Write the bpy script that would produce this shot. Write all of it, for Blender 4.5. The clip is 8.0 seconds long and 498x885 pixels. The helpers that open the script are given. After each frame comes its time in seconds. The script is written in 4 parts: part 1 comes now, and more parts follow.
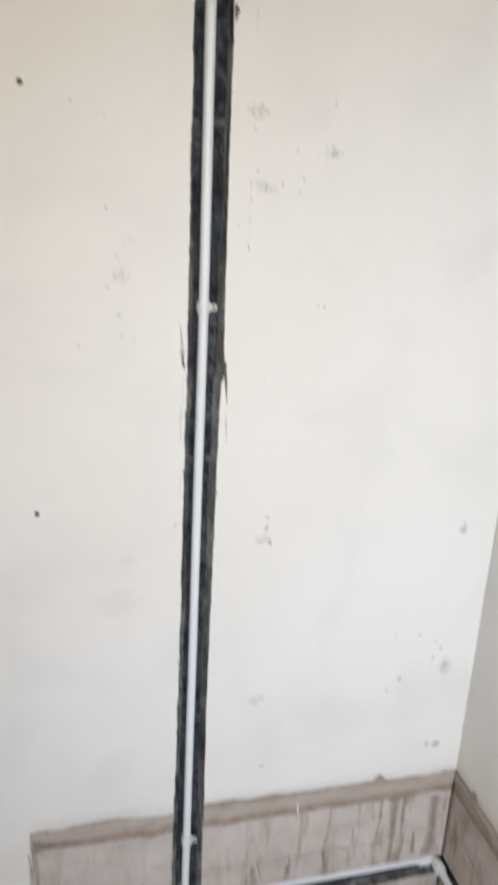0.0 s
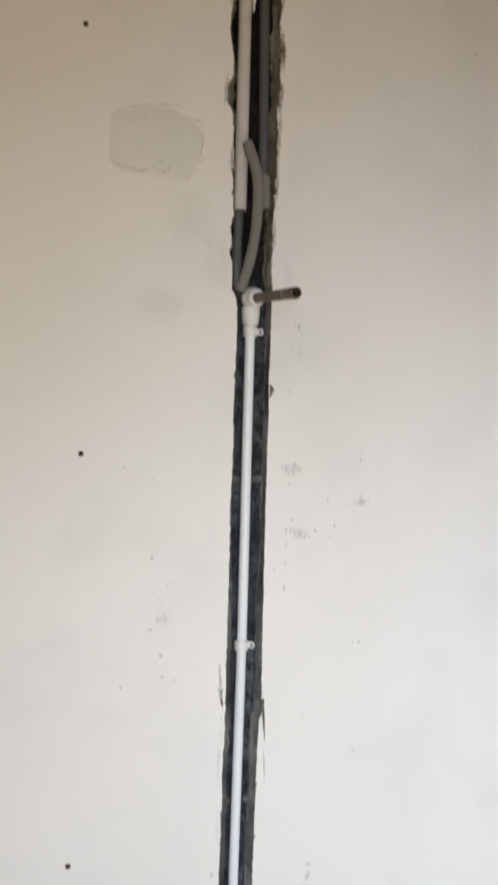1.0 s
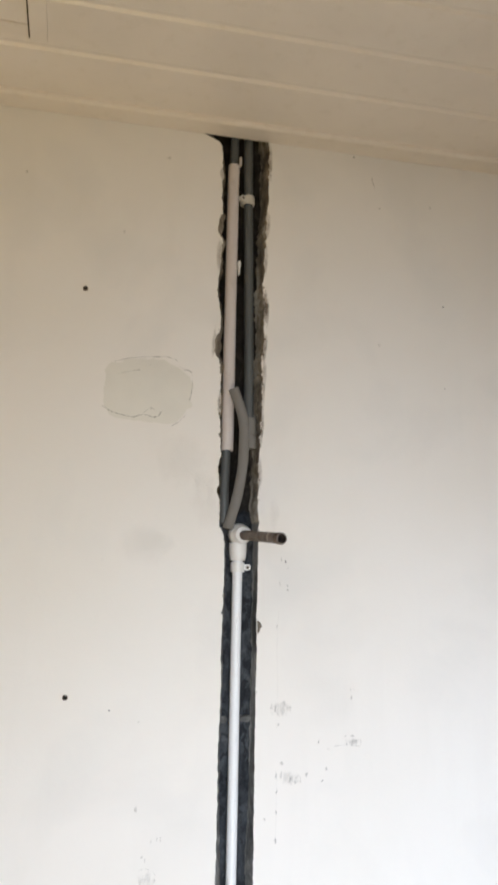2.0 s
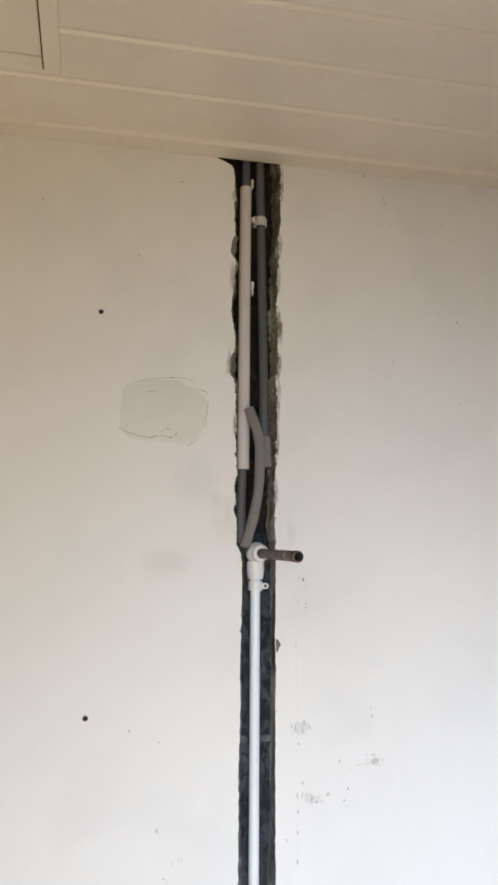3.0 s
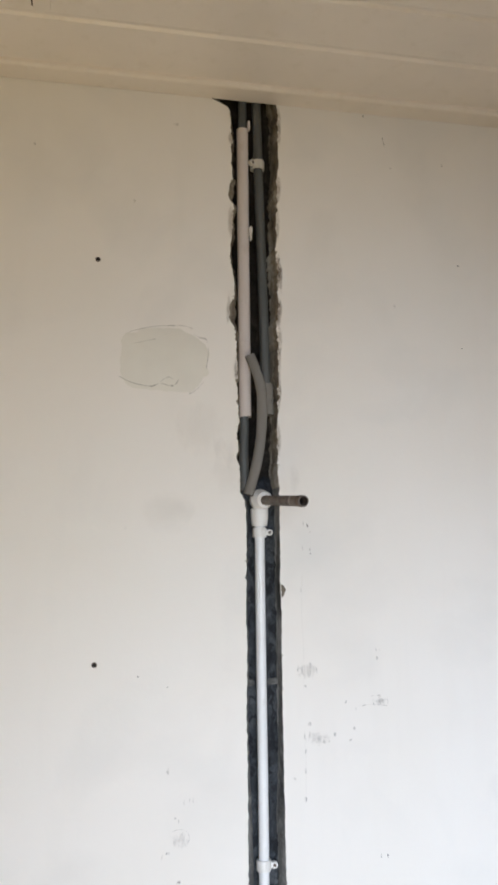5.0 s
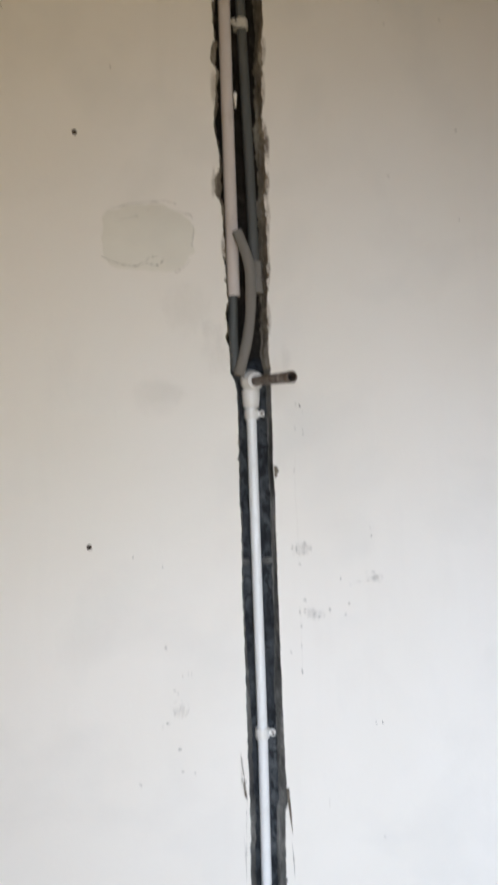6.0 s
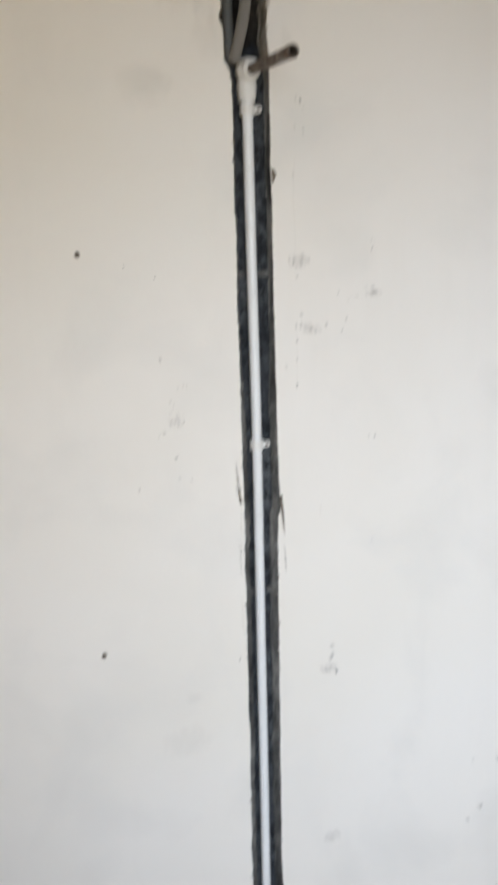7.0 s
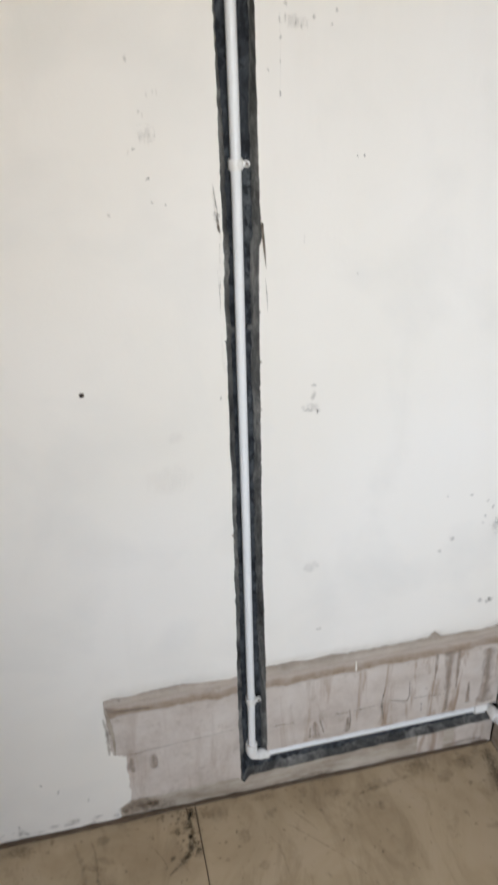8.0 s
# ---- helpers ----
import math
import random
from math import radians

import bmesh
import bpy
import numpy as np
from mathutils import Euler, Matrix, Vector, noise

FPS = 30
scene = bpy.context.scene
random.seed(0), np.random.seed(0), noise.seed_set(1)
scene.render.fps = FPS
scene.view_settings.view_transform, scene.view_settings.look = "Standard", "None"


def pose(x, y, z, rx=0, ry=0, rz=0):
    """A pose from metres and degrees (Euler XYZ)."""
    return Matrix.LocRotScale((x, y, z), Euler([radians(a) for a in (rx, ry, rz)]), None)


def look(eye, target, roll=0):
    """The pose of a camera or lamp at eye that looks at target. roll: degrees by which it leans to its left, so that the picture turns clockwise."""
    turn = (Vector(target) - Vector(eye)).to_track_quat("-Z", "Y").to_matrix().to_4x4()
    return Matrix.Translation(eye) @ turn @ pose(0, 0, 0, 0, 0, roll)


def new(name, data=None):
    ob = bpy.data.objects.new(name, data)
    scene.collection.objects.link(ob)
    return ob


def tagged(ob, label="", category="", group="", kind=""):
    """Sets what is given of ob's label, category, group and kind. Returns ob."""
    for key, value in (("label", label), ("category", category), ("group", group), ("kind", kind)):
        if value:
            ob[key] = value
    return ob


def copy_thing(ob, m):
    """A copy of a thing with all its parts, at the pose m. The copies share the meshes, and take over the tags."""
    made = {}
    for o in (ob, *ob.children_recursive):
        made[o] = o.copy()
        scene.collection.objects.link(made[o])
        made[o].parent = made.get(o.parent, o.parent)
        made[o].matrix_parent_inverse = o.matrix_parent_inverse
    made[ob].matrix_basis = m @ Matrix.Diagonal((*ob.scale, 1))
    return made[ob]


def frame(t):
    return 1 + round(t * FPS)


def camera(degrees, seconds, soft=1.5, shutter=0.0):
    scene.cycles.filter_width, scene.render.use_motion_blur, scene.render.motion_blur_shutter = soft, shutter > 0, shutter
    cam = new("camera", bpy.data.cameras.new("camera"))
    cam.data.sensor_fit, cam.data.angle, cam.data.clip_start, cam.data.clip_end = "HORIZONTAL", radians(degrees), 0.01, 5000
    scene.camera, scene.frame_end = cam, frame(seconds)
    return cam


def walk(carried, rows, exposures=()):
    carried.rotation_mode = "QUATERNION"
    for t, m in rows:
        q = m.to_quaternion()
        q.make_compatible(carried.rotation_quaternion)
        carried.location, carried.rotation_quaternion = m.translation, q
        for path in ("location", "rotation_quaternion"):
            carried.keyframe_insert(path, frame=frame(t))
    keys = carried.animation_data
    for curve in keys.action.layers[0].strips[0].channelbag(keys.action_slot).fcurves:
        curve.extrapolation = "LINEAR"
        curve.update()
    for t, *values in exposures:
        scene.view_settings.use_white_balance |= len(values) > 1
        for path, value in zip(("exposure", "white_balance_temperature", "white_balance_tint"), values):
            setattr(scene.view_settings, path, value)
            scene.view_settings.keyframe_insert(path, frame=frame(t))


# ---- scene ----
cam = camera(35.0, 8.0, soft=3.0, shutter=0.4)
PATH = [
    (0, (-0.207, -1.147, 1.512), (0.247, 0.676, 0.828), 2.6),
    (0.2, (-0.235, -1.147, 1.537), (0.23, 0.72, 0.991), 2.3),
    (0.5, (-0.228, -1.152, 1.578), (0.214, 0.766, 1.22), 1.4),
    (0.7, (-0.245, -1.162, 1.595), (0.199, 0.776, 1.388), 1.4),
    (1, (-0.245, -1.171, 1.648), (0.17, 0.785, 1.582), 1.5),
    (1.2, (-0.246, -1.177, 1.665), (0.163, 0.78, 1.683), 1.3),
    (1.5, (-0.249, -1.182, 1.694), (0.169, 0.768, 1.85), 1.0),
    (1.7, (-0.253, -1.187, 1.712), (0.182, 0.748, 1.971), 1.3),
    (2, (-0.247, -1.197, 1.74), (0.174, 0.723, 2.111), 1.0),
    (2.2, (-0.238, -1.203, 1.739), (0.167, 0.713, 2.144), 0.8),
    (3.3, (-0.25, -1.205, 1.743), (0.118, 0.716, 2.157), 0.3),
    (3.5, (-0.259, -1.203, 1.747), (0.121, 0.719, 2.149), 0.2),
    (4, (-0.259, -1.201, 1.741), (0.128, 0.721, 2.134), -0.3),
    (4.2, (-0.258, -1.197, 1.742), (0.127, 0.729, 2.12), -0.3),
    (5.3, (-0.248, -1.191, 1.717), (0.13, 0.756, 1.977), -1.1),
    (5.5, (-0.226, -1.187, 1.715), (0.126, 0.771, 1.927), -1.4),
    (6, (-0.22, -1.175, 1.684), (0.141, 0.791, 1.766), -2.1),
    (6.2, (-0.231, -1.169, 1.665), (0.158, 0.793, 1.637), -1.9),
    (6.5, (-0.222, -1.163, 1.64), (0.158, 0.794, 1.479), -1.9),
    (6.8, (-0.241, -1.155, 1.596), (0.164, 0.779, 1.284), -2.0),
    (7, (-0.223, -1.15, 1.579), (0.128, 0.764, 1.118), -1.9),
    (7.2, (-0.221, -1.137, 1.569), (0.062, 0.732, 0.915), -3.0),
    (7.5, (-0.235, -1.141, 1.509), (0.1, 0.656, 0.699), -3.3),
    (7.7, (-0.228, -1.14, 1.494), (0.126, 0.635, 0.643), -1.9),
    (8, (-0.23, -1.125, 1.478), (0.13, 0.598, 0.528), -2.0),
]
EXPOSURES = [
    (0.0, -0.03, 6400, 11), (0.5, -0.14, 6300, 11), (1.0, -0.08, 6250, 11), (1.5, 0.15, 6200, 11), (2.0, 0.26, 6000, 11),
    (3.5, 0.18, 5880, 11), (4.0, 0.18, 5880, 11), (5.5, 0.11, 5900, 11), (6.0, 0.02, 5950, 11), (6.5, -0.30, 6000, 11),
    (7.0, -0.11, 6250, 10), (7.5, -0.15, 6450, 10), (8.0, -0.10, 6450, 10),
]
walk(cam, [(t, look(eye, target, roll)) for t, eye, target, roll in PATH], EXPOSURES)

# ---- room measures (metres) ----
H = 2.5            # ceiling height
XC = 0.545         # corner of the main wall and the side wall
XW = -2.2          # opposite side wall
YB = -2.0          # wall with the balcony door

# ---- light ----
world = bpy.data.worlds.new("world")
scene.world = world
world.use_nodes = True
wn = world.node_tree.nodes
sky = wn.new("ShaderNodeTexSky")
sky.sky_type = "NISHITA"
sky.sun_disc = False
sky.sun_elevation, sky.sun_rotation = radians(50), radians(200)
wn["Background"].inputs["Strength"].default_value = 0.12
world.node_tree.links.new(sky.outputs[0], wn["Background"].inputs["Color"])

DOOR_X0, DOOR_X1, DOOR_H = -0.85, 0.50, 2.05
lamp = new("sky_light", bpy.data.lights.new("sky_light", "AREA"))
lamp.data.shape, lamp.data.size, lamp.data.size_y = "RECTANGLE", DOOR_X1 - DOOR_X0, 1.5
lamp.data.energy, lamp.data.color = 12.6, (0.85, 0.922, 1.0)
lamp.data.spread = radians(72)
lamp.matrix_world = look((0.0, YB - 0.42, 1.45), (0.46, 0.0, 0.84))
# warm fill lamp added for the upper wall, as if from unseen sunlit paving
warm_fill = new("warm_fill_light", bpy.data.lights.new("warm_fill_light", "AREA"))
warm_fill.data.shape, warm_fill.data.size, warm_fill.data.size_y = "RECTANGLE", DOOR_X1 - DOOR_X0, 0.6
warm_fill.data.energy, warm_fill.data.color = 4.15, (1.0, 0.76, 0.35)
warm_fill.data.spread = radians(70)
warm_fill.matrix_world = look((-0.45, YB - 0.42, 0.42), (-0.75, 0.0, 2.4))



# ---- materials ----
class Mat:
    """A small builder of node materials in object space."""

    def __init__(self, name, rough=0.6, metal=0.0, spec=0.5):
        self.m = bpy.data.materials.new(name)
        self.m.use_nodes = True
        self.n, self.l = self.m.node_tree.nodes, self.m.node_tree.links
        self.b = self.n["Principled BSDF"]
        self.b.inputs["Roughness"].default_value = rough
        self.b.inputs["Metallic"].default_value = metal
        self.b.inputs["Specular IOR Level"].default_value = spec
        self.co = self.n.new("ShaderNodeTexCoord").outputs["Object"]

    def scaled(self, x, y, z):
        q = self.n.new("ShaderNodeMapping")
        q.inputs["Scale"].default_value = (x, y, z)
        self.l.new(self.co, q.inputs["Vector"])
        return q.outputs[0]

    def noise(self, scale, detail=4.0, rough=0.55, at=None, distort=0.0):
        q = self.n.new("ShaderNodeTexNoise")
        q.inputs["Scale"].default_value, q.inputs["Detail"].default_value = scale, detail
        q.inputs["Roughness"].default_value, q.inputs["Distortion"].default_value = rough, distort
        self.l.new(at or self.co, q.inputs["Vector"])
        return q.outputs["Fac"]

    def ramp(self, fac, *stops):
        q = self.n.new("ShaderNodeValToRGB")
        e = q.color_ramp.elements
        while len(e) < len(stops):
            e.new(0.5)
        for k, (p, c) in zip(e, stops):
            k.position, k.color = p, (*c, 1) if len(c) == 3 else c
        self.l.new(fac, q.inputs[0])
        return q.outputs[0]

    def grey(self, fac, lo, hi, a=0.0, b=1.0):
        return self.ramp(fac, (lo, (a, a, a)), (hi, (b, b, b)))

    def mix(self, fac, a, b, kind="MIX"):
        q = self.n.new("ShaderNodeMix")
        q.data_type, q.blend_type = "RGBA", kind
        for s, v in ((0, fac), (6, a), (7, b)):
            if isinstance(v, (int, float)):
                q.inputs[s].default_value = v
            elif isinstance(v, tuple):
                q.inputs[s].default_value = (*v, 1)
            else:
                self.l.new(v, q.inputs[s])
        return q.outputs[2]

    def colour(self, c):
        if isinstance(c, tuple):
            self.b.inputs["Base Color"].default_value = (*c, 1)
        else:
            self.l.new(c, self.b.inputs["Base Color"])
        return self

    def bump(self, h, strength=0.3, dist=0.002):
        q = self.n.new("ShaderNodeBump")
        q.inputs["Strength"].default_value, q.inputs["Distance"].default_value = strength, dist
        self.l.new(h, q.inputs["Height"])
        self.l.new(q.outputs[0], self.b.inputs["Normal"])
        return self

    def roughness(self, v):
        self.l.new(v, self.b.inputs["Roughness"])
        return self


def paint_material():
    k = Mat("wall_paint", 0.6, spec=0.3)
    base = k.ramp(k.noise(1.6, 4, 0.5), (0.3, (0.765, 0.728, 0.668)), (0.55, (0.80, 0.768, 0.725)), (0.8, (0.81, 0.784, 0.753)))
    blot = k.grey(k.noise(5.0, 4, 0.5, distort=0.4), 0.50, 0.76, 0, 0.65)
    base = k.mix(blot, base, (0.69, 0.672, 0.642))
    streak = k.grey(k.noise(12.0, 3, 0.6, k.scaled(1, 1, 0.15)), 0.58, 0.8, 0, 0.22)
    base = k.mix(streak, base, (0.68, 0.655, 0.61))
    k.colour(base)
    return k.bump(k.mix(0.35, k.noise(7, 4, 0.5), k.noise(140, 3, 0.6)), 0.14, 0.004).m


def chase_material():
    """Sawn mortar: cloudy dark blue grey, with small near-black mottles."""
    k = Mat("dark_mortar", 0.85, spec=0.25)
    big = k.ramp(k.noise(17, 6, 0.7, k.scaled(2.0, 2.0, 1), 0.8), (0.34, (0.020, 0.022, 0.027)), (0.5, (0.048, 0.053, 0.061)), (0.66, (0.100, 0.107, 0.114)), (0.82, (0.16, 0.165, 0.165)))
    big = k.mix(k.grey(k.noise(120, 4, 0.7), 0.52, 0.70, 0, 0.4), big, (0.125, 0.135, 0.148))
    mottles = k.grey(k.noise(75, 4, 0.65, k.scaled(1.2, 1, 0.7), 0.6), 0.50, 0.58, 0, 0.85)
    k.colour(k.mix(mottles, big, (0.014, 0.016, 0.020)))
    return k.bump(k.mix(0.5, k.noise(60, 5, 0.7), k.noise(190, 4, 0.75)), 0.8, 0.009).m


def hacked_shade_material():
    """The old hacked-out masonry behind the conduits: crumbly brown, blackened by painted-in shade."""
    k = Mat("hacked_masonry_shade", 0.92, spec=0.15)
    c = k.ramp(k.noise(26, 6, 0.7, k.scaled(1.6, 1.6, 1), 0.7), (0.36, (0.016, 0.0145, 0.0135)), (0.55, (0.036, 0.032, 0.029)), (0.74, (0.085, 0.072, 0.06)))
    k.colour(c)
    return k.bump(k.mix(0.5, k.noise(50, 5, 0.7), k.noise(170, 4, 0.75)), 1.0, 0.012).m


def cut_material(name, dark, mid, light):
    k = Mat(name, 0.9, spec=0.2)
    k.colour(k.ramp(k.noise(24, 6, 0.72, k.scaled(1, 1, 0.4), 0.5), (0.34, dark), (0.50, mid), (0.70, light)))
    return k.bump(k.noise(130, 5, 0.7), 0.8, 0.005).m


def band_material():
    k = Mat("bare_plaster", 0.88, spec=0.2)
    c = k.ramp(k.noise(9, 6, 0.65), (0.3, (0.42, 0.36, 0.315)), (0.5, (0.54, 0.48, 0.435)), (0.72, (0.61, 0.56, 0.52)))
    side = k.n.new("ShaderNodeSeparateXYZ")
    k.l.new(k.co, side.inputs[0])
    more = k.grey(side.outputs[0], 0.05, 0.3, 0.35, 1.0)
    drip = k.mix(1.0, k.grey(k.noise(30, 5, 0.6, k.scaled(1, 1, 0.14), 0.5), 0.53, 0.66, 0, 0.85), more, "MULTIPLY")
    c = k.mix(drip, c, (0.30, 0.215, 0.155))
    # old skirting adhesive along the top: a brown line under a pinkish strip with a grey upper rim
    wav = k.n.new("ShaderNodeMath")
    wav.operation = "MULTIPLY_ADD"
    wav.inputs[1].default_value = 0.034
    k.l.new(k.noise(15, 5, 0.65, k.scaled(0.7, 0.7, 0.5), 0.4), wav.inputs[0])
    k.l.new(side.outputs[2], wav.inputs[2])
    high = k.n.new("ShaderNodeMapRange")
    high.inputs["From Min"].default_value, high.inputs["From Max"].default_value = 0.297, 0.377
    k.l.new(wav.outputs[0], high.inputs["Value"])
    strip = k.ramp(high.outputs[0], (0.12, (0.50, 0.44, 0.395)), (0.24, (0.27, 0.20, 0.145)), (0.38, (0.33, 0.26, 0.20)), (0.50, (0.47, 0.40, 0.345)), (0.72, (0.42, 0.36, 0.305)), (0.86, (0.29, 0.245, 0.20)))
    c = k.mix(k.grey(high.outputs[0], 0.09, 0.22), c, k.mix(k.grey(k.noise(26, 5, 0.7), 0.42, 0.66, 0, 0.55), strip, (0.47, 0.41, 0.365)))
    dirt = k.grey(k.noise(30, 6, 0.7), 0.56, 0.74, 0, 0.5)
    c = k.mix(dirt, c, (0.28, 0.225, 0.18))
    k.colour(c)
    return k.bump(k.mix(0.5, k.noise(22, 5, 0.6), k.noise(140, 4, 0.7)), 0.5, 0.006).m


def rim_material(name, dark, mid, light):
    k = Mat(name, 0.9, spec=0.2)
    k.colour(k.ramp(k.noise(16, 6, 0.7, k.scaled(0.5, 1, 1.6)), (0.3, dark), (0.52, mid), (0.75, light)))
    return k.bump(k.noise(90, 5, 0.7), 0.7, 0.005).m


def tile_material():
    k = Mat("floor_tile", 0.42, spec=0.4)
    c = k.ramp(k.noise(5, 6, 0.6, distort=1.0), (0.3, (0.37, 0.28, 0.175)), (0.55, (0.47, 0.37, 0.245)), (0.8, (0.52, 0.42, 0.30)))
    smear = k.grey(k.noise(9, 6, 0.7, k.scaled(1.4, 0.5, 1), 1.2), 0.52, 0.72, 0, 0.65)
    c = k.mix(smear, c, (0.27, 0.20, 0.125))
    spot = k.grey(k.noise(48, 5, 0.7), 0.62, 0.72, 0, 0.8)
    c = k.mix(spot, c, (0.10, 0.08, 0.06))
    k.colour(c)
    k.roughness(k.grey(k.noise(12, 4), 0.35, 0.7, 0.4, 0.75))
    return k.bump(k.noise(60, 5, 0.7), 0.25, 0.002).m


def pvc_material(name, c, rough=0.35, dirt=(0.45, 0.43, 0.40), amount=0.35):
    k = Mat(name, rough, spec=0.45)
    d = k.grey(k.noise(45, 5, 0.65, k.scaled(1, 1, 0.5)), 0.55, 0.75, 0, amount)
    shade = k.ramp(k.noise(6, 3), (0.3, tuple(v * 0.93 for v in c)), (0.7, c))
    k.colour(k.mix(d, shade, dirt))
    return k.bump(k.noise(200, 3), 0.08, 0.001).m


def metal_material():
    k = Mat("rusty_steel", 0.5, 0.55)
    c = k.ramp(k.noise(70, 6, 0.7, k.scaled(1, 0.6, 1)), (0.35, (0.075, 0.062, 0.055)), (0.55, (0.16, 0.13, 0.11)), (0.72, (0.27, 0.18, 0.12)))
    k.colour(c)
    k.roughness(k.grey(k.noise(90, 4), 0.3, 0.7, 0.4, 0.75))
    return k.bump(k.noise(260, 4), 0.3, 0.001).m


def plain(name, c, rough=0.8, scale=30):
    k = Mat(name, rough, spec=0.3)
    k.colour(k.ramp(k.noise(scale, 5, 0.6), (0.35, tuple(v * (0.75 if scale > 10 else 0.93) for v in c)), (0.65, c)))
    return k.bump(k.noise(scale * 4, 4), 0.2, 0.001).m


def scuff_material(name, c, cut, soft, top=1.0, fine=230):
    """Grime of its own outline: dense in the middle, broken up towards the rim."""
    k = Mat(name, 0.9, spec=0.1)
    k.colour(c)
    g = k.n.new("ShaderNodeAttribute")
    g.attribute_name = "rim"
    grain = k.noise(fine, 5, 0.75, k.scaled(1.4, 1, 0.75))
    both = k.n.new("ShaderNodeMath")
    both.operation = "SUBTRACT"
    k.l.new(grain, both.inputs[0])
    k.l.new(g.outputs["Fac"], both.inputs[1])
    k.l.new(k.grey(both.outputs[0], cut, cut + soft, 0, top), k.b.inputs["Alpha"])
    return k.m


PAINT, CHASE, HACKED_SHADE, BAND, TILE = paint_material(), chase_material(), hacked_shade_material(), band_material(), tile_material()
CUT = cut_material("cut_mortar", (0.028, 0.028, 0.029), (0.105, 0.104, 0.10), (0.30, 0.292, 0.275))
CHIP = cut_material("broken_plaster", (0.055, 0.045, 0.036), (0.215, 0.185, 0.148), (0.54, 0.50, 0.42))
LINE = rim_material("brown_mortar", (0.23, 0.18, 0.135), (0.42, 0.365, 0.305), (0.54, 0.49, 0.43))
# tan chosen for the unseen walls so that they bounce warm light
BOUNCE_TAN = plain("bounce_tan", (0.70, 0.47, 0.26), 0.7, 6)
FILLER = plain("wall_filler", (0.745, 0.72, 0.655), 0.75, 9)
CEIL = pvc_material("ceiling_board", (0.80, 0.735, 0.66), 0.34, (0.62, 0.55, 0.45), 0.3)
TRIM = pvc_material("ceiling_trim", (0.80, 0.735, 0.66), 0.34, (0.58, 0.52, 0.43), 0.35)
PIPE = pvc_material("white_plastic", (0.80, 0.81, 0.82), 0.3)
FITTING = pvc_material("white_fitting", (0.78, 0.77, 0.75), 0.28, (0.4, 0.37, 0.33), 0.4)
SLEEVE = pvc_material("pale_conduit", (0.60, 0.55, 0.53), 0.45, (0.38, 0.34, 0.31), 0.45)
DARKPIPE = pvc_material("grey_conduit", (0.085, 0.092, 0.093), 0.45, (0.14, 0.13, 0.12), 0.5)
HOSE = pvc_material("grey_foam", (0.19, 0.18, 0.165), 0.8, (0.12, 0.115, 0.11), 0.5)
GRIMY = pvc_material("grimy_fitting", (0.56, 0.54, 0.50), 0.4, (0.3, 0.28, 0.25), 0.5)
WORN = plain("worn_steel", (0.30, 0.255, 0.22), 0.6, 120)
# the near-black paints in the shade inside screw holes and the stub
STEEL, GROUT, HOLE_SHADE = metal_material(), plain("grout", (0.085, 0.068, 0.052)), plain("black_hole_shade", (0.012, 0.011, 0.01))
CONCRETE, BROWN = plain("concrete", (0.35, 0.33, 0.30)), plain("brown_plug", (0.16, 0.11, 0.08))
SCUFF = scuff_material("dark_scuff", (0.12, 0.115, 0.11), 0.41, 0.16, 0.75, 330)
FAINT = scuff_material("faint_scuff", (0.28, 0.27, 0.255), 0.38, 0.24, 0.48, 210)
SMUDGE = scuff_material("soft_smudge", (0.42, 0.40, 0.37), 0.12, 0.6, 0.075, 55)
RUB = scuff_material("greenish_rub", (0.30, 0.30, 0.27), 0.34, 0.3, 0.27, 170)
SCRATCH = scuff_material("scratch", (0.20, 0.185, 0.16), 0.34, 0.2, 0.75)


# ---- mesh helpers ----
def mesh_object(name, verts, faces, materials, slots=None, smooth=False):
    me = bpy.data.meshes.new(name)
    me.from_pydata([tuple(v) for v in verts], [], faces)
    for m in materials:
        me.materials.append(m)
    if slots is not None:
        me.polygons.foreach_set("material_index", slots)
    if smooth:
        me.polygons.foreach_set("use_smooth", [True] * len(me.polygons))
    me.update()
    return new(name, me)


def part(name, bm, material, parent=None, label="", smooth=True):
    me = bpy.data.meshes.new(name)
    bmesh.ops.recalc_face_normals(bm, faces=bm.faces)
    bm.to_mesh(me)
    bm.free()
    me.materials.append(material)
    if smooth:
        me.polygons.foreach_set("use_smooth", [True] * len(me.polygons))
        me.set_sharp_from_angle(angle=radians(40))
    ob = new(name, me)
    if parent:
        ob.parent = parent
    if label:
        ob["label"] = label
    return ob


def box(bm, x0, x1, y0, y1, z0, z1, bevel=0.0):
    r = bmesh.ops.create_cube(bm, size=1, matrix=Matrix.LocRotScale(((x0 + x1) / 2, (y0 + y1) / 2, (z0 + z1) / 2), None, (x1 - x0, y1 - y0, z1 - z0)))
    if bevel:
        bmesh.ops.bevel(bm, geom=list({e for v in r["verts"] for e in v.link_edges}), offset=bevel, segments=2, affect="EDGES")


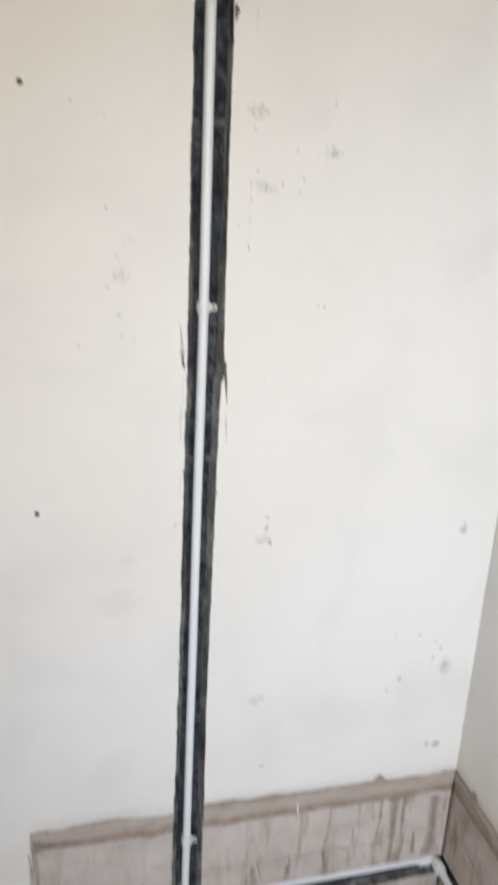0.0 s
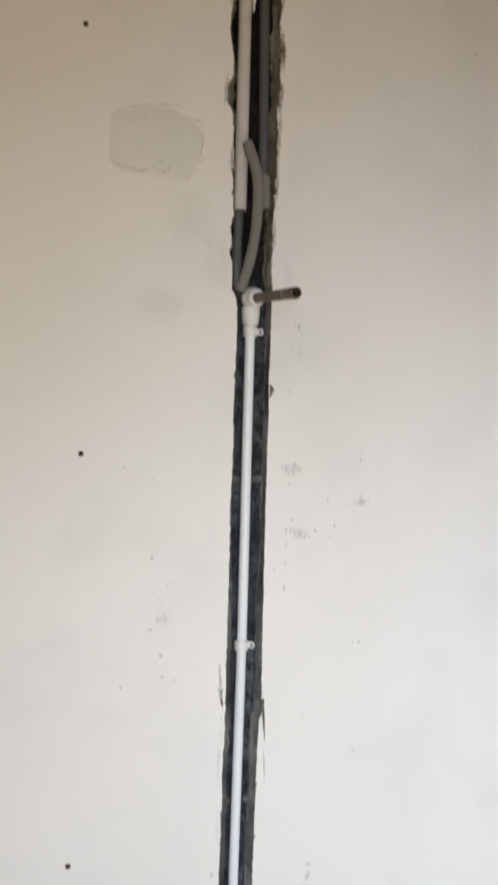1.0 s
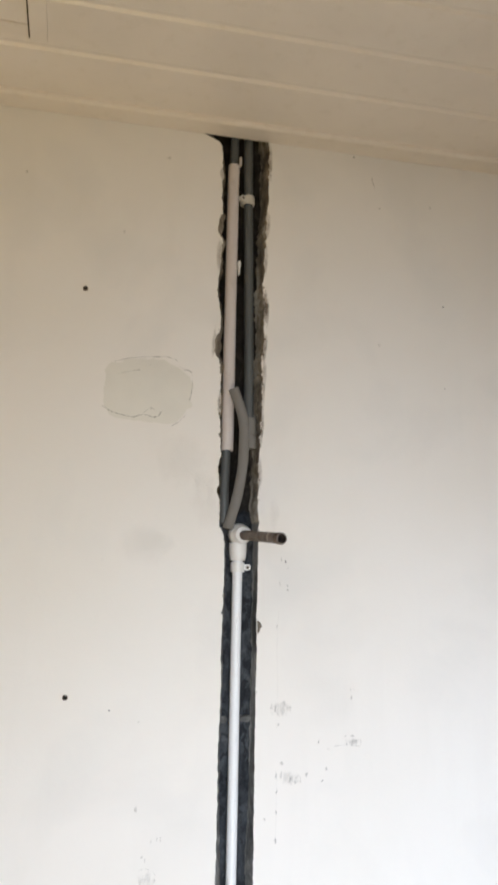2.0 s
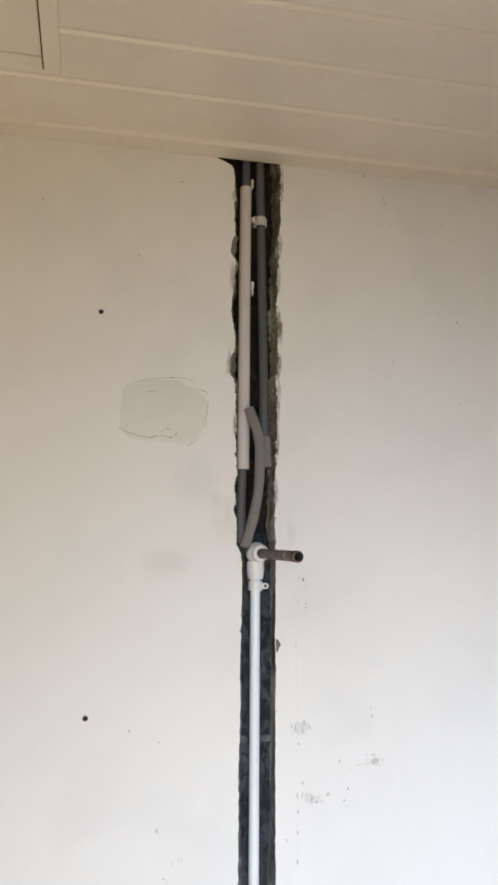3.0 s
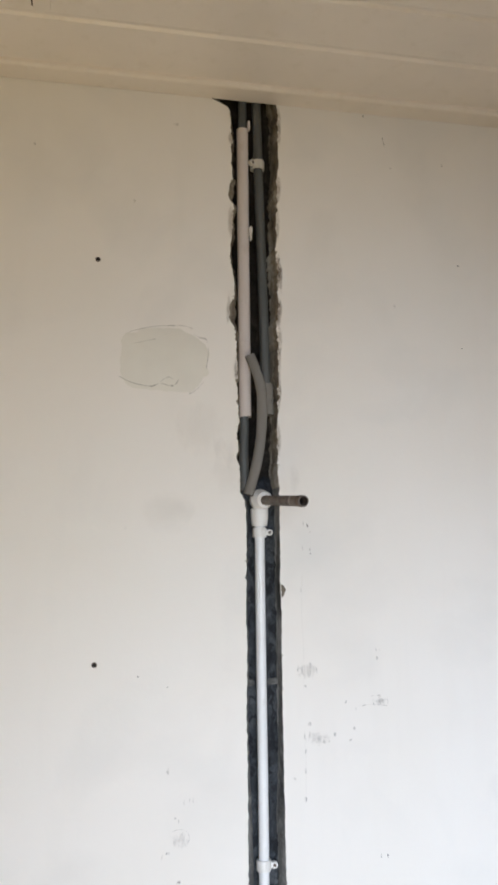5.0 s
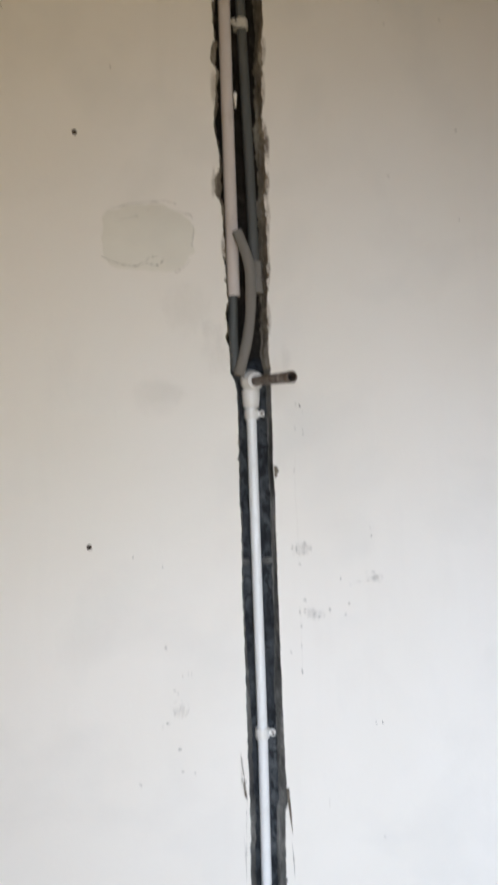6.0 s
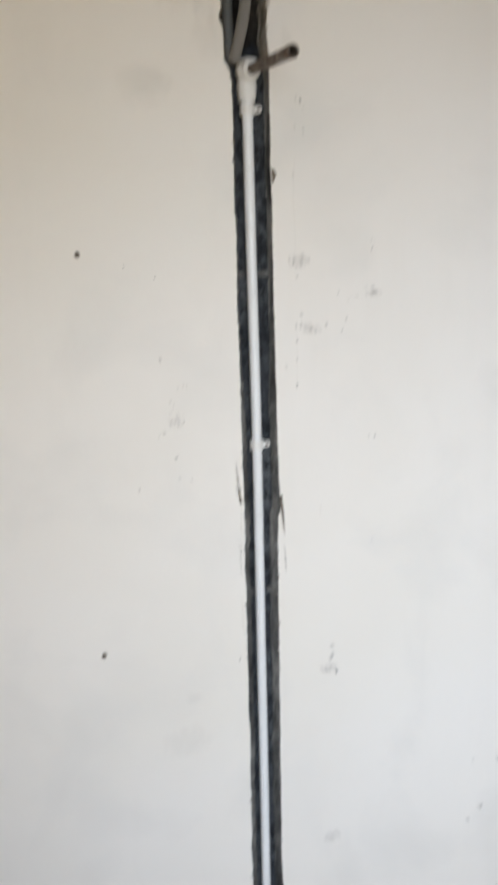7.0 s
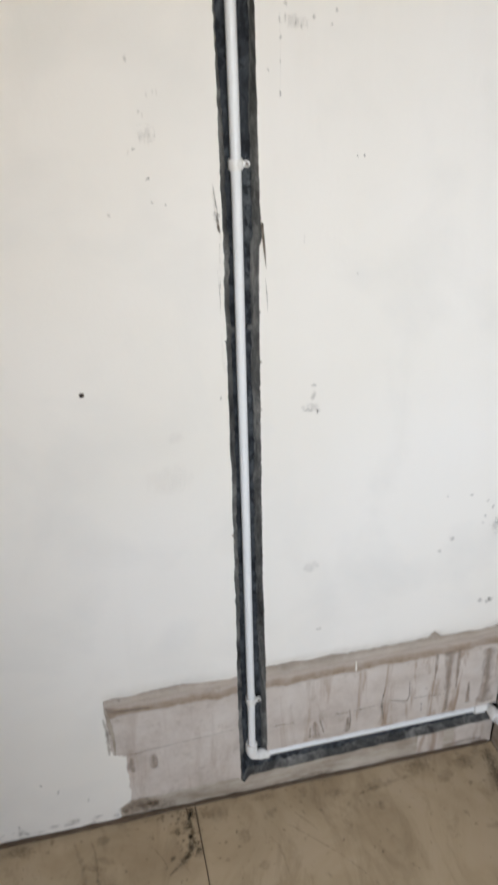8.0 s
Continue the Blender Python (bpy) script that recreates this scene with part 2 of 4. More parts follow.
def sweep(bm, path, radii, sides=24, hollow=0.0, wobble=0.0):
    """A tube along a path of points; radii: one for each point. hollow: the thickness of its wall, with open ends."""
    path = [Vector(p) for p in path]
    rings = []
    up = Vector((0, 1, 0)) if abs((path[1] - path[0]).normalized().y) < 0.9 else Vector((1, 0, 0))
    for n, p in enumerate(path):
        along = (path[min(n + 1, len(path) - 1)] - path[max(n - 1, 0)]).normalized()
        a = along.cross(up).normalized()
        b = along.cross(a).normalized()
        r = radii[n] * (1 + wobble * noise.noise(p * 40))
        rings.append((p, a, b, r))

    def skin(inset):
        return [[bm.verts.new(p + (a * math.cos(t) + b * math.sin(t)) * (r - inset)) for t in (2 * math.pi * s / sides for s in range(sides))] for p, a, b, r in rings]

    def join(one, two):
        for s in range(sides):
            bm.faces.new((one[s], one[(s + 1) % sides], two[(s + 1) % sides], two[s]))

    outer = skin(0)
    for one, two in zip(outer, outer[1:]):
        join(one, two)
    if hollow:
        inner = skin(hollow)
        for one, two in zip(inner, inner[1:]):
            join(two, one)
        join(inner[0], outer[0])
        join(outer[-1], inner[-1])
    else:
        bm.faces.new(list(reversed(outer[0])))
        bm.faces.new(outer[-1])


def curve_through(points, steps=8):
    """A smooth line through a few points."""
    p = [Vector(q) for q in points]
    p = [2 * p[0] - p[1]] + p + [2 * p[-1] - p[-2]]
    out = []
    for a, b, c, d in zip(p, p[1:], p[2:], p[3:]):
        for s in range(steps):
            t = s / steps
            out.append(0.5 * (2 * b + (c - a) * t + (2 * a - 5 * b + 4 * c - d) * t * t + (3 * b - a - 3 * c + d) * t ** 3))
    return out + [p[-2]]


def rag(v, seed, scale):
    return noise.noise(Vector((v * scale, seed * 7.31, seed * 3.7)))


def ease(v, a, b):
    t = min(max((v - a) / (b - a), 0.0), 1.0)
    return t * t * (3 - 2 * t)


# ---- the walls, with the chase cut into them and the bare band near the floor ----
LEFT_Z, LEFT_X = (0.0, 0.27, 0.6, 0.95, 1.2, 1.48, 1.828, 1.842, 2.2, 2.44, 2.5), (-0.037, -0.036, -0.030, -0.0255, -0.0235, -0.0225, -0.0200, -0.0270, -0.0350, -0.0375, -0.041)
RIGHT_Z, RIGHT_X = (0.0, 0.6, 0.95, 1.08, 1.18, 1.192, 1.215, 1.30, 1.8, 2.0, 2.4, 2.5), (0.023, 0.0225, 0.0265, 0.0285, 0.0300, 0.0350, 0.0345, 0.0325, 0.0325, 0.034, 0.0395, 0.0405)


def chase_left(z):
    rough = ease(z, 1.78, 1.86)
    chip = 0.008 * math.exp(-((z - 2.332) / 0.018) ** 4) + 0.011 * math.exp(-((z - 2.125) / 0.021) ** 4) + 0.003 * math.exp(-((z - 2.23) / 0.03) ** 4) + 0.004 * math.exp(-((z - 1.93) / 0.012) ** 2)
    chip += 0.005 * abs(rag(z, 2.8, 45)) * (1 - ease(z, 1.98, 2.04)) + 0.0035 * rag(z, 2, 27) + 0.0022 * rag(z, 2.4, 91) + 0.0024 * rag(z, 3, 250)
    return float(np.interp(z, LEFT_Z, LEFT_X)) - rough * chip - (1 - rough) * (0.0016 * rag(z, 4, 16) + 0.0014 * rag(z, 5, 90) + 0.0008 * rag(z, 5.5, 230)) - 0.036 * ease(z, 2.470, 2.5) ** 2


def chase_right(z):
    rough = ease(z, 1.82, 1.90)
    chip = 0.006 * rag(z, 6, 11) + 0.004 * rag(z, 7, 27) + 0.0026 * abs(rag(z, 7.7, 83)) + 0.0024 * rag(z, 8, 260)
    return float(np.interp(z, RIGHT_Z, RIGHT_X)) + rough * chip + (1 - rough) * (0.0012 * rag(z, 9, 18) + 0.0012 * rag(z, 10, 100) + 0.0008 * rag(z, 10.5, 230))


def band_edge(z):
    step = 0.025 * ease(0.195 - z, -0.003, 0.003) - 0.03 * ease(0.07 - z, 0, 0.05)
    return -0.298 + step + 0.004 * rag(z, 11, 40) + 0.003 * rag(z, 12, 120)


def band_top(x):
    rise = float(np.interp(x, (-0.3, -0.24, -0.15, -0.05, 0.02, 0.1, 0.27, 0.36, 0.56), (0.342, 0.345, 0.349, 0.338, 0.353, 0.352, 0.348, 0.349, 0.347)))
    return rise + 0.004 * rag(x, 13, 22) + 0.003 * rag(x, 14, 80) + 0.0015 * rag(x, 15, 190) + 0.014 * max(0, 1 - abs(x - 0.377) / 0.013) ** 0.5


def build_wall(name, main, u_end, place):
    """A wall surface as a woven sheet, whose lines follow the edges of the chase and of the band. u runs along the wall; place(u, depth, z) puts it."""
    if main:
        cols = [(u, 0) for u in np.linspace(XW, -0.4, 26)]
        cols += [(u, 1) for u in np.arange(-0.384, -0.302, 0.012)]
        cols += [(k, 2) for k in (-0.004, 0.0, 0.004)]
        cols += [(u, 3) for u in np.linspace(0.03, 0.985, 42)]
        cols += [(k, 4) for k in (0, 1, 2)] + [(u, 5) for u in np.linspace(0.1, 0.9, 12)] + [(k, 6) for k in (2, 1, 0)]
        cols += [(u, 7) for u in np.linspace(0.012, 1.0, 84)]
    else:
        cols = [(u, 8) for u in np.linspace(0, 0.5, 84)] + [(u, 8) for u in np.linspace(0.55, u_end, 12)]
    rows = [(k, 0) for k in (0.0, 0.35, 0.7)] + [(k, 1) for k in (0, 1, 2)] + [(k, 2) for k in np.linspace(0.12, 0.88, 8)] + [(k, 3) for k in (2, 1, 0)]
    rows += [(k, 4) for k in np.linspace(0.03, 0.97, 52)] + [(k, 5) for k in (-0.0035, 0, 0.0035)]
    rows += [(k, 6) for k in np.arange(0.375, 1.80, 0.0042)] + [(k, 6) for k in np.arange(1.8005, 2.498, 0.0024)] + [(2.5, 6), (2.56, 6)]
    verts, deep, inband = [], {}, {}
    for j, (rv, rk) in enumerate(rows):
        zb = {0: 0.03, 1: 0.06, 2: 0.06 + 0.05 * rv, 3: 0.11, 4: 0.12 + 0.23 * rv, 5: 0.35 + rv, 6: rv}[rk]
        for i, (cv, ck) in enumerate(cols):
            xl, xr, xb = chase_left(zb), chase_right(zb), band_edge(zb)
            ragged, low = ease(zb, 1.82, 1.88), 1 - ease(zb, 1.3, 1.48)
            soft = 0.0036 + ragged * ((0.006 if ck < 5 else 0.0045) * abs(rag(zb, 20 if ck < 5 else 23, 17)) + 0.003 * rag(zb, 21 if ck < 5 else 25, 65) + 0.002 * rag(zb, 29 if ck < 5 else 26, 190))
            if ragged and ck < 5:
                soft += 0.008 * math.exp(-((zb - 2.335) / 0.018) ** 2) + 0.010 * math.exp(-((zb - 2.125) / 0.021) ** 2)
            soft += low * ((0.0060 if ck < 5 else 0.0050) + 0.0025 * rag(zb, 22 if ck < 5 else 24, 16) + 0.0016 * rag(zb, 27 if ck < 5 else 28, 60))
            if ck in (0, 1, 8):
                u = cv
            elif ck == 2:
                u = xb + cv
            elif ck == 3:
                u = xb + 0.004 + (xl - xb - 0.004) * cv
            elif ck == 4:
                u = xl + (0, 0.82 * soft, soft)[int(cv)]
            elif ck == 5:
                u = xl + soft + (xr - xl - 2 * soft) * cv
            elif ck == 6:
                u = xr - (0, 0.82 * soft, soft)[int(cv)]
            else:
                u = xr + (XC - xr) * cv
            along = u if main else 0.545 - u * 0.4
            lo, hi = 0.052 + 0.03 * max(along, -0.03) + 0.003 * rag(u, 30, 30) - (0.018 * max(0, 1 - abs(u + 0.03) / 0.012) if main else 0), 0.1155 + 0.008 * max(along, 0) + 0.002 * rag(u, 31, 26)
            top = band_top(along if main else 0.3 + u)
            if rk == 0:
                z = lo * rv
            elif rk == 1:
                z = lo + 0.003 * rv
            elif rk == 2:
                z = lo + 0.006 + (hi - lo - 0.012) * rv
            elif rk == 3:
                z = hi - 0.003 * rv
            elif rk == 4:
                z = hi + (top - 0.004 - hi) * rv
            elif rk == 5:
                z = top + rv
            else:
                z = rv
            if ck in (0, 1) and rk < 6:
                z = rv * lo if rk == 0 else z
            # how deep the sheet lies here
            in_v = main and ck in (4, 5, 6) and (rk >= 2 or (rk == 1 and rv > 0))
            lip_v = ck in (4, 6) and cv == 0
            in_h = rk in (1, 2, 3) and ((not main) or ck == 7 or ck in (4, 5, 6))
            lip_h = rk in (1, 3) and rv == 0
            level = 0.0
            if in_v and not lip_v:
                level = 0.5 if ck != 5 and cv == 1 else 1.0
            if in_h and not lip_h and not (main and ck == 4 and cv == 0):
                level = max(level, 0.5 if rk != 2 and rv == 1 else 1.0)
            d = 0.0
            p = Vector((u, 0.0 if main else 5.0, z))
            band = rk <= 5 and (ck >= 3 or (ck == 2 and cv >= 0.004)) and not (rk == 5 and rv > 0)
            if band:
                d = 0.0025 + 0.0016 * noise.noise(p * 24) + 0.0009 * noise.noise(p * 90)
                if rk == 4:
                    d += 0.0022 * math.exp(-((z - 0.205) / 0.0035) ** 2) * ease(0.02 - u if main else 0.2, 0, 0.05)
                    d -= 0.0035 * ease(z, 0.318, 0.334)
            if level:
                floor_depth = 0.021 + 0.022 * ragged + 0.0045 * noise.noise(p * 38) + 0.0048 * noise.noise(p * 115)
                d = d + (floor_depth - d) * (level if level == 1 else (0.16 if rk == 6 or rk == 4 else 0.5) + 0.14 * noise.noise(p * 70))
            elif not band:
                d = 0.0012 * noise.noise(p * 2.3) + (0.0006 * noise.noise(p * 30) if abs(u) < 0.06 else 0)
            deep[i, j], inband[i, j] = level, band
            verts.append(place(u, d, z))
    nc = len(cols)
    sets = {"wall": [], "chase": [], "hacked": [], "cut": [], "chip": [], "band": [], "line": []}
    for j in range(len(rows) - 1):
        for i in range(nc - 1):
            keys = ((i, j), (i + 1, j), (i + 1, j + 1), (i, j + 1))
            face = tuple(b * nc + a for a, b in keys)
            levels = [deep[k] for k in keys]
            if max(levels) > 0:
                # the upper chase takes the material with shade in its colour
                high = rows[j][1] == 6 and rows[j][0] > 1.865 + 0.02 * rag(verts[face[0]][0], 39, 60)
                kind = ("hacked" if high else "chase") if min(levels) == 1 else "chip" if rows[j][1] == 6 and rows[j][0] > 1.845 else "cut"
            elif sum(inband[k] for k in keys) >= 3:
                u = verts[face[0]][0] if main else -verts[face[0]][1]
                kind = "band"
                if rows[j][1] == 0 and (u < 0.36 or not main or rag(u, 37, 16) + 0.5 * rag(u, 38, 60) > -0.1):
                    kind = "line"
            else:
                kind = "wall"
            sets[kind].append(face)

    def piece(label, kinds, mats):
        faces = [f for kd in kinds for f in sets[kd]]
        slots = [s for s, kd in enumerate(kinds) for _ in sets[kd]]
        used = sorted({v for f in faces for v in f})
        back = {v: n for n, v in enumerate(used)}
        return mesh_object(label, [verts[v] for v in used], [tuple(back[v] for v in f) for f in faces], mats, slots, True)

    wall = piece(name, ["wall"], [PAINT])
    for label, kinds, mats, text in (("chase", ["chase", "hacked", "cut", "chip"], [CHASE, HACKED_SHADE, CUT, CHIP], "dark rough chase cut into the plaster"), ("plaster_band", ["band", "line"], [BAND, LINE], "bare stained plaster where the skirting was taken off")):
        ob = piece(label, kinds, mats)
        ob.parent = wall
        ob["label"] = text
    return wall


wall_north = tagged(build_wall("wall_north", True, 0, lambda u, d, z: (u, d, z)), "cream painted wall with a chase cut for pipes", "wall", kind="structure")
wall_east = tagged(build_wall("wall_east", False, -YB, lambda u, d, z: (XC + d, -u, z)), "cream painted side wall with stained band", "wall", kind="structure")


def slab(name, spans, material, label, category, bevel=0.0):
    bm = bmesh.new()
    for s in spans:
        box(bm, *s, bevel=bevel)
    return tagged(part(name, bm, material, smooth=False), label, category, kind="structure")


slab("wall_core", [(XW - 0.2, XC + 0.2, 0.066, 0.2, 0, H + 0.1), (XC + 0.045, XC + 0.2, YB - 0.2, 0.065, 0, H + 0.1)], CONCRETE, "masonry core behind the plastered walls", "wall")
# unseen slab added to keep sky light out of the chase top
slab("wall_light_cap", [(XW, XC + 0.2, -0.0, 0.2, H + 0.0605, H + 0.12)], CONCRETE, "unseen cap added above the ceiling to block light", "wall")
slab("wall_west", [(XW - 0.15, XW, YB - 0.15, 0.04, 0, H + 0.1)], BOUNCE_TAN, "unseen plain side wall, tan added for warm bounce light", "wall")
slab("wall_south", [(XW, DOOR_X0, YB - 0.15, YB, 0, H + 0.1), (DOOR_X1, XC + 0.04, YB - 0.15, YB, 0, H + 0.1), (DOOR_X0, DOOR_X1, YB - 0.15, YB, DOOR_H, H + 0.1)], BOUNCE_TAN, "unseen wall with an open doorway, tan added for warm bounce light", "wall")

# ---- ceiling of narrow boards ----
def build_ceiling():
    """Boards side by side, each hanging a little lower at its free edge, with a thin open joint."""
    bm = bmesh.new()
    edge, w = -0.045, 0.1035
    profile, y = [(-0.0005, H), (edge, H)], edge
    while y > YB:
        if y < edge:
            profile += [(y - 0.0010, H + 0.0022), (y - 0.0070, H + 0.0002)]
        profile += [(y - w + 0.0080, H - 0.0004), (y - w + 0.0066, H - 0.0014), (y - w + 0.0052, H - 0.0014), (y - w + 0.0016, H + 0.0022), (y - w + 0.0006, H + 0.0023)]
        y -= w
    profile += [(YB - 0.02, H + 0.06), (-0.0005, H + 0.06)]
    ends = [[bm.verts.new((x, a, b)) for a, b in profile] for x in (XW, XC + 0.03)]
    for k in range(len(profile)):
        m = (k + 1) % len(profile)
        bm.faces.new((ends[0][k], ends[0][m], ends[1][m], ends[1][k]))
    return tagged(part("ceiling", bm, CEIL, smooth=False), "beige plastic board ceiling with narrow grooves", "ceiling", kind="structure")


build_ceiling()


def build_trims():
    # edge strip along the wall: a flat flange with a raised lip at its free edge
    bm = bmesh.new()
    outline = [(-0.0005, H - 0.0060), (-0.0345, H - 0.0062), (-0.0355, H - 0.0050), (-0.0365, H - 0.0070), (-0.0382, H - 0.0082), (-0.0400, H - 0.0081), (-0.0430, H - 0.0055), (-0.0436, H + 0.0005), (-0.0005, H + 0.001)]
    ends = [[bm.verts.new((x, y, z)) for y, z in outline] for x in (XW, XC)]
    for k in range(len(outline)):
        m = (k + 1) % len(outline)
        bm.faces.new((ends[0][k], ends[0][m], ends[1][m], ends[1][k]))
    tagged(part("trim", bm, TRIM, smooth=False), "beige plastic edge strip round the ceiling", "trim", kind="structure")
    bm = bmesh.new()
    box(bm, XC - 0.04, XC - 0.0005, YB, -0.046, H - 0.004, H + 0.001, 0.001)
    tagged(part("trim", bm, TRIM, smooth=False), "beige plastic edge strip round the ceiling", "trim", kind="structure")


build_trims()


def build_hatch():
    hatch = tagged(new("access_hatch"), "beige plastic access hatch set into the board ceiling", "hatch")
    hatch.location = (-0.346, -0.2, H)

    def local(name, spans, material, label="", bevel=0.001):
        bm = bmesh.new()
        for s in spans:
            box(bm, *s, bevel=bevel)
        return part(name, bm, material, hatch, label, smooth=False)

    local("side_strip", [(0.0008, 0.0245, -0.6, 0.036, -0.0062, 0.0025)], TRIM)
    local("front_strip", [(-0.6, -0.001, 0.0055, 0.030, -0.003, 0.0025)], TRIM)
    local("panel", [(-0.6, -0.0016, -0.6, 0.0035, -0.003, 0.0025)], CEIL)
    # solid dark strips painted in for the shade of the open gap
    local("gap", [(-0.0016, 0.0012, -0.6, 0.032, -0.0026, 0.0020), (-0.6, -0.0012, 0.0036, 0.0054, -0.0008, 0.0015)], GROUT, "dark strip drawn as the shaded gap round the hatch", 0)
    return hatch


build_hatch()


# ---- floor of large tiles ----
def build_floor():
    bm = bmesh.new()
    box(bm, XW - 0.1, XC + 0.15, YB - 0.1, 0.15, -0.1, -0.004)
    floor = tagged(part("floor", bm, GROUT, smooth=False), "dirty beige tiled floor with dark joints", "floor", kind="structure")
    size, gap = 0.8, 0.0022
    for a in range(-3, 2):
        for b in range(0, 4):
            x0, x1 = -0.141 + a * size + gap / 2, -0.141 + (a + 1) * size - gap / 2
            y1, y0 = -b * size - 0.0015, -(b + 1) * size + gap
            x0, x1, y0 = max(x0, XW), min(x1, XC + 0.002), max(y0, YB)
            if x1 - x0 < 0.02 or y1 - y0 < 0.02:
                continue
            t = bmesh.new()
            box(t, x0, x1, y0, y1, -0.009, 0.0, 0.0012)
            part("tile", t, TILE, floor, smooth=False)
    return floor


build_floor()
slab("ground", [(-40, 40, -60, YB - 0.16, -0.3, -0.15)], CONCRETE, "plain grey paving outside the doorway", "ground")


# ---- pipes and fittings ----
def tube(name, points, r, material, parent=None, label="", hollow=0.0, sides=24, wobble=0.0):
    bm = bmesh.new()
    sweep(bm, points, [r] * len(points), sides, hollow, wobble)
    return part(name, bm, material, parent, label)


def lathe(name, axis_from, axis_to, profile, material, parent, label="", sides=28):
    """A turned part between two points: profile of (share of the way, radius)."""
    a, b = Vector(axis_from), Vector(axis_to)
    bm = bmesh.new()
    sweep(bm, [a + (b - a) * s for s, _ in profile], [r for _, r in profile], sides)
    return part(name, bm, material, parent, label)


PY = 0.0085      # depth of the white pipe's axis behind the wall face
R = 0.0077


def pipe_x(z):
    return float(np.interp(z, (0.1, 0.27, 1.3, 1.78), (-0.0105, -0.0075, 0.0015, 0.0025)))


def straight(z0, z1, n=14):
    return [(pipe_x(z) + 0.0006 * rag(z, 40, 3), PY + 0.0006 * rag(z, 41, 3), z) for z in np.linspace(z0, z1, n)]


def build_water_pipe():
    run = tagged(new("water_pipe"), "white plastic water pipe run laid in the wall chase", "pipe")
    tube("upright_pipe", straight(0.118, 1.79, 40), R, PIPE, run)
    zc = 0.1035
    xe, xr = pipe_x(0.1), XC - 0.012
    tube("floor_level_pipe", [(x, PY + 0.002, zc + 0.004 * (x - xe)) for x in np.linspace(xe + 0.012, xr - 0.012, 20)], R, PIPE, run)
    tube("side_pipe", [(xr, y, zc + 0.003) for y in np.linspace(-0.01, -0.55, 12)], R, PIPE, run)

    def elbow(corner, one, two, parent):
        """A socket elbow at a corner, its two arms along the directions one and two."""
        c, a, b = Vector(corner), Vector(one), Vector(two)
        rb = 0.0106
        bend = [c + a * 0.013 * (1 - t) ** 2 + b * 0.013 * t ** 2 for t in np.linspace(0, 1, 9)]
        ob = tube("elbow_bend", [c + a * 0.018] + bend + [c + b * 0.018], rb, FITTING, parent)
        for d in (a, b):
            lathe("socket", c + d * 0.014, c + d * 0.037, [(0, 0.0108), (0.04, 0.0122), (0.9, 0.0124), (1, 0.0112)], FITTING, ob)
        return ob

    elbow((xe, PY + 0.001, zc), (0, 0, 1), (1, 0, 0), run)
    elbow((xr, PY + 0.001, zc + 0.002), (-1, 0, 0), (0, -1, 0), run)
    # the outlet at the top: socket, round elbow body and a steel stub that points into the room
    x = pipe_x(1.78)
    lathe("reducer", (x, PY, 1.7865), (x, PY, 1.8135), [(0, 0.0112), (0.03, 0.0119), (0.3, 0.0130), (0.5, 0.0136), (0.96, 0.0138), (1, 0.0132)], FITTING, run, "white tapered plastic reducer")
    body = bmesh.new()
    bmesh.ops.create_uvsphere(body, u_segments=28, v_segments=18, radius=0.0168, matrix=Matrix.Translation((x + 0.001, PY - 0.004, 1.8265)) @ Matrix.Diagonal((1, 1.05, 1.0, 1)))
    head = part("outlet_elbow", body, FITTING, run, "white rounded plastic outlet elbow")
    lathe("collar", (x + 0.0015, PY - 0.004, 1.8265), (x + 0.004, -0.0165, 1.825), [(0, 0.0135), (0.8, 0.0138), (1, 0.0122)], FITTING, head)
    return run


build_water_pipe()


def build_stub():
    stub = tagged(new("pipe_stub"), "rusty steel pipe stub screwed into the white outlet", "pipe")
    a, b = Vector((0.0055, -0.004, 1.8255)), Vector((0.0242, -0.174, 1.8100))
    path = [a.lerp(b, t) for t in np.linspace(0, 1, 16)]
    tube("pipe", path, 0.0074, STEEL, stub, hollow=0.0013)
    # black plug added for the shade deep inside the stub
    bm = bmesh.new()
    sweep(bm, [b.lerp(a, 0.55), b.lerp(a, 0.60)], [0.0060, 0.0060])
    part("inside", bm, HOLE_SHADE, stub, "black plug drawn as the shade inside the pipe")
    bm = bmesh.new()
    ridge, d = [], (a - b).normalized()
    for n in range(13):
        ridge.append((b + d * (0.0006 + 0.0011 * n), 0.0075 + 0.0005 * (n % 2)))
    sweep(bm, [p for p, _ in ridge], [r for _, r in ridge], 24, 0.0009)
    part("thread", bm, STEEL, stub, "threaded dark steel end")
    lathe("worn_ring", b + d * 0.034, b + d * 0.041, [(0, 0.0074), (0.1, 0.00755), (0.9, 0.00755), (1, 0.0074)], WORN, stub, "pale paint left on the steel")
    return stub


build_stub()


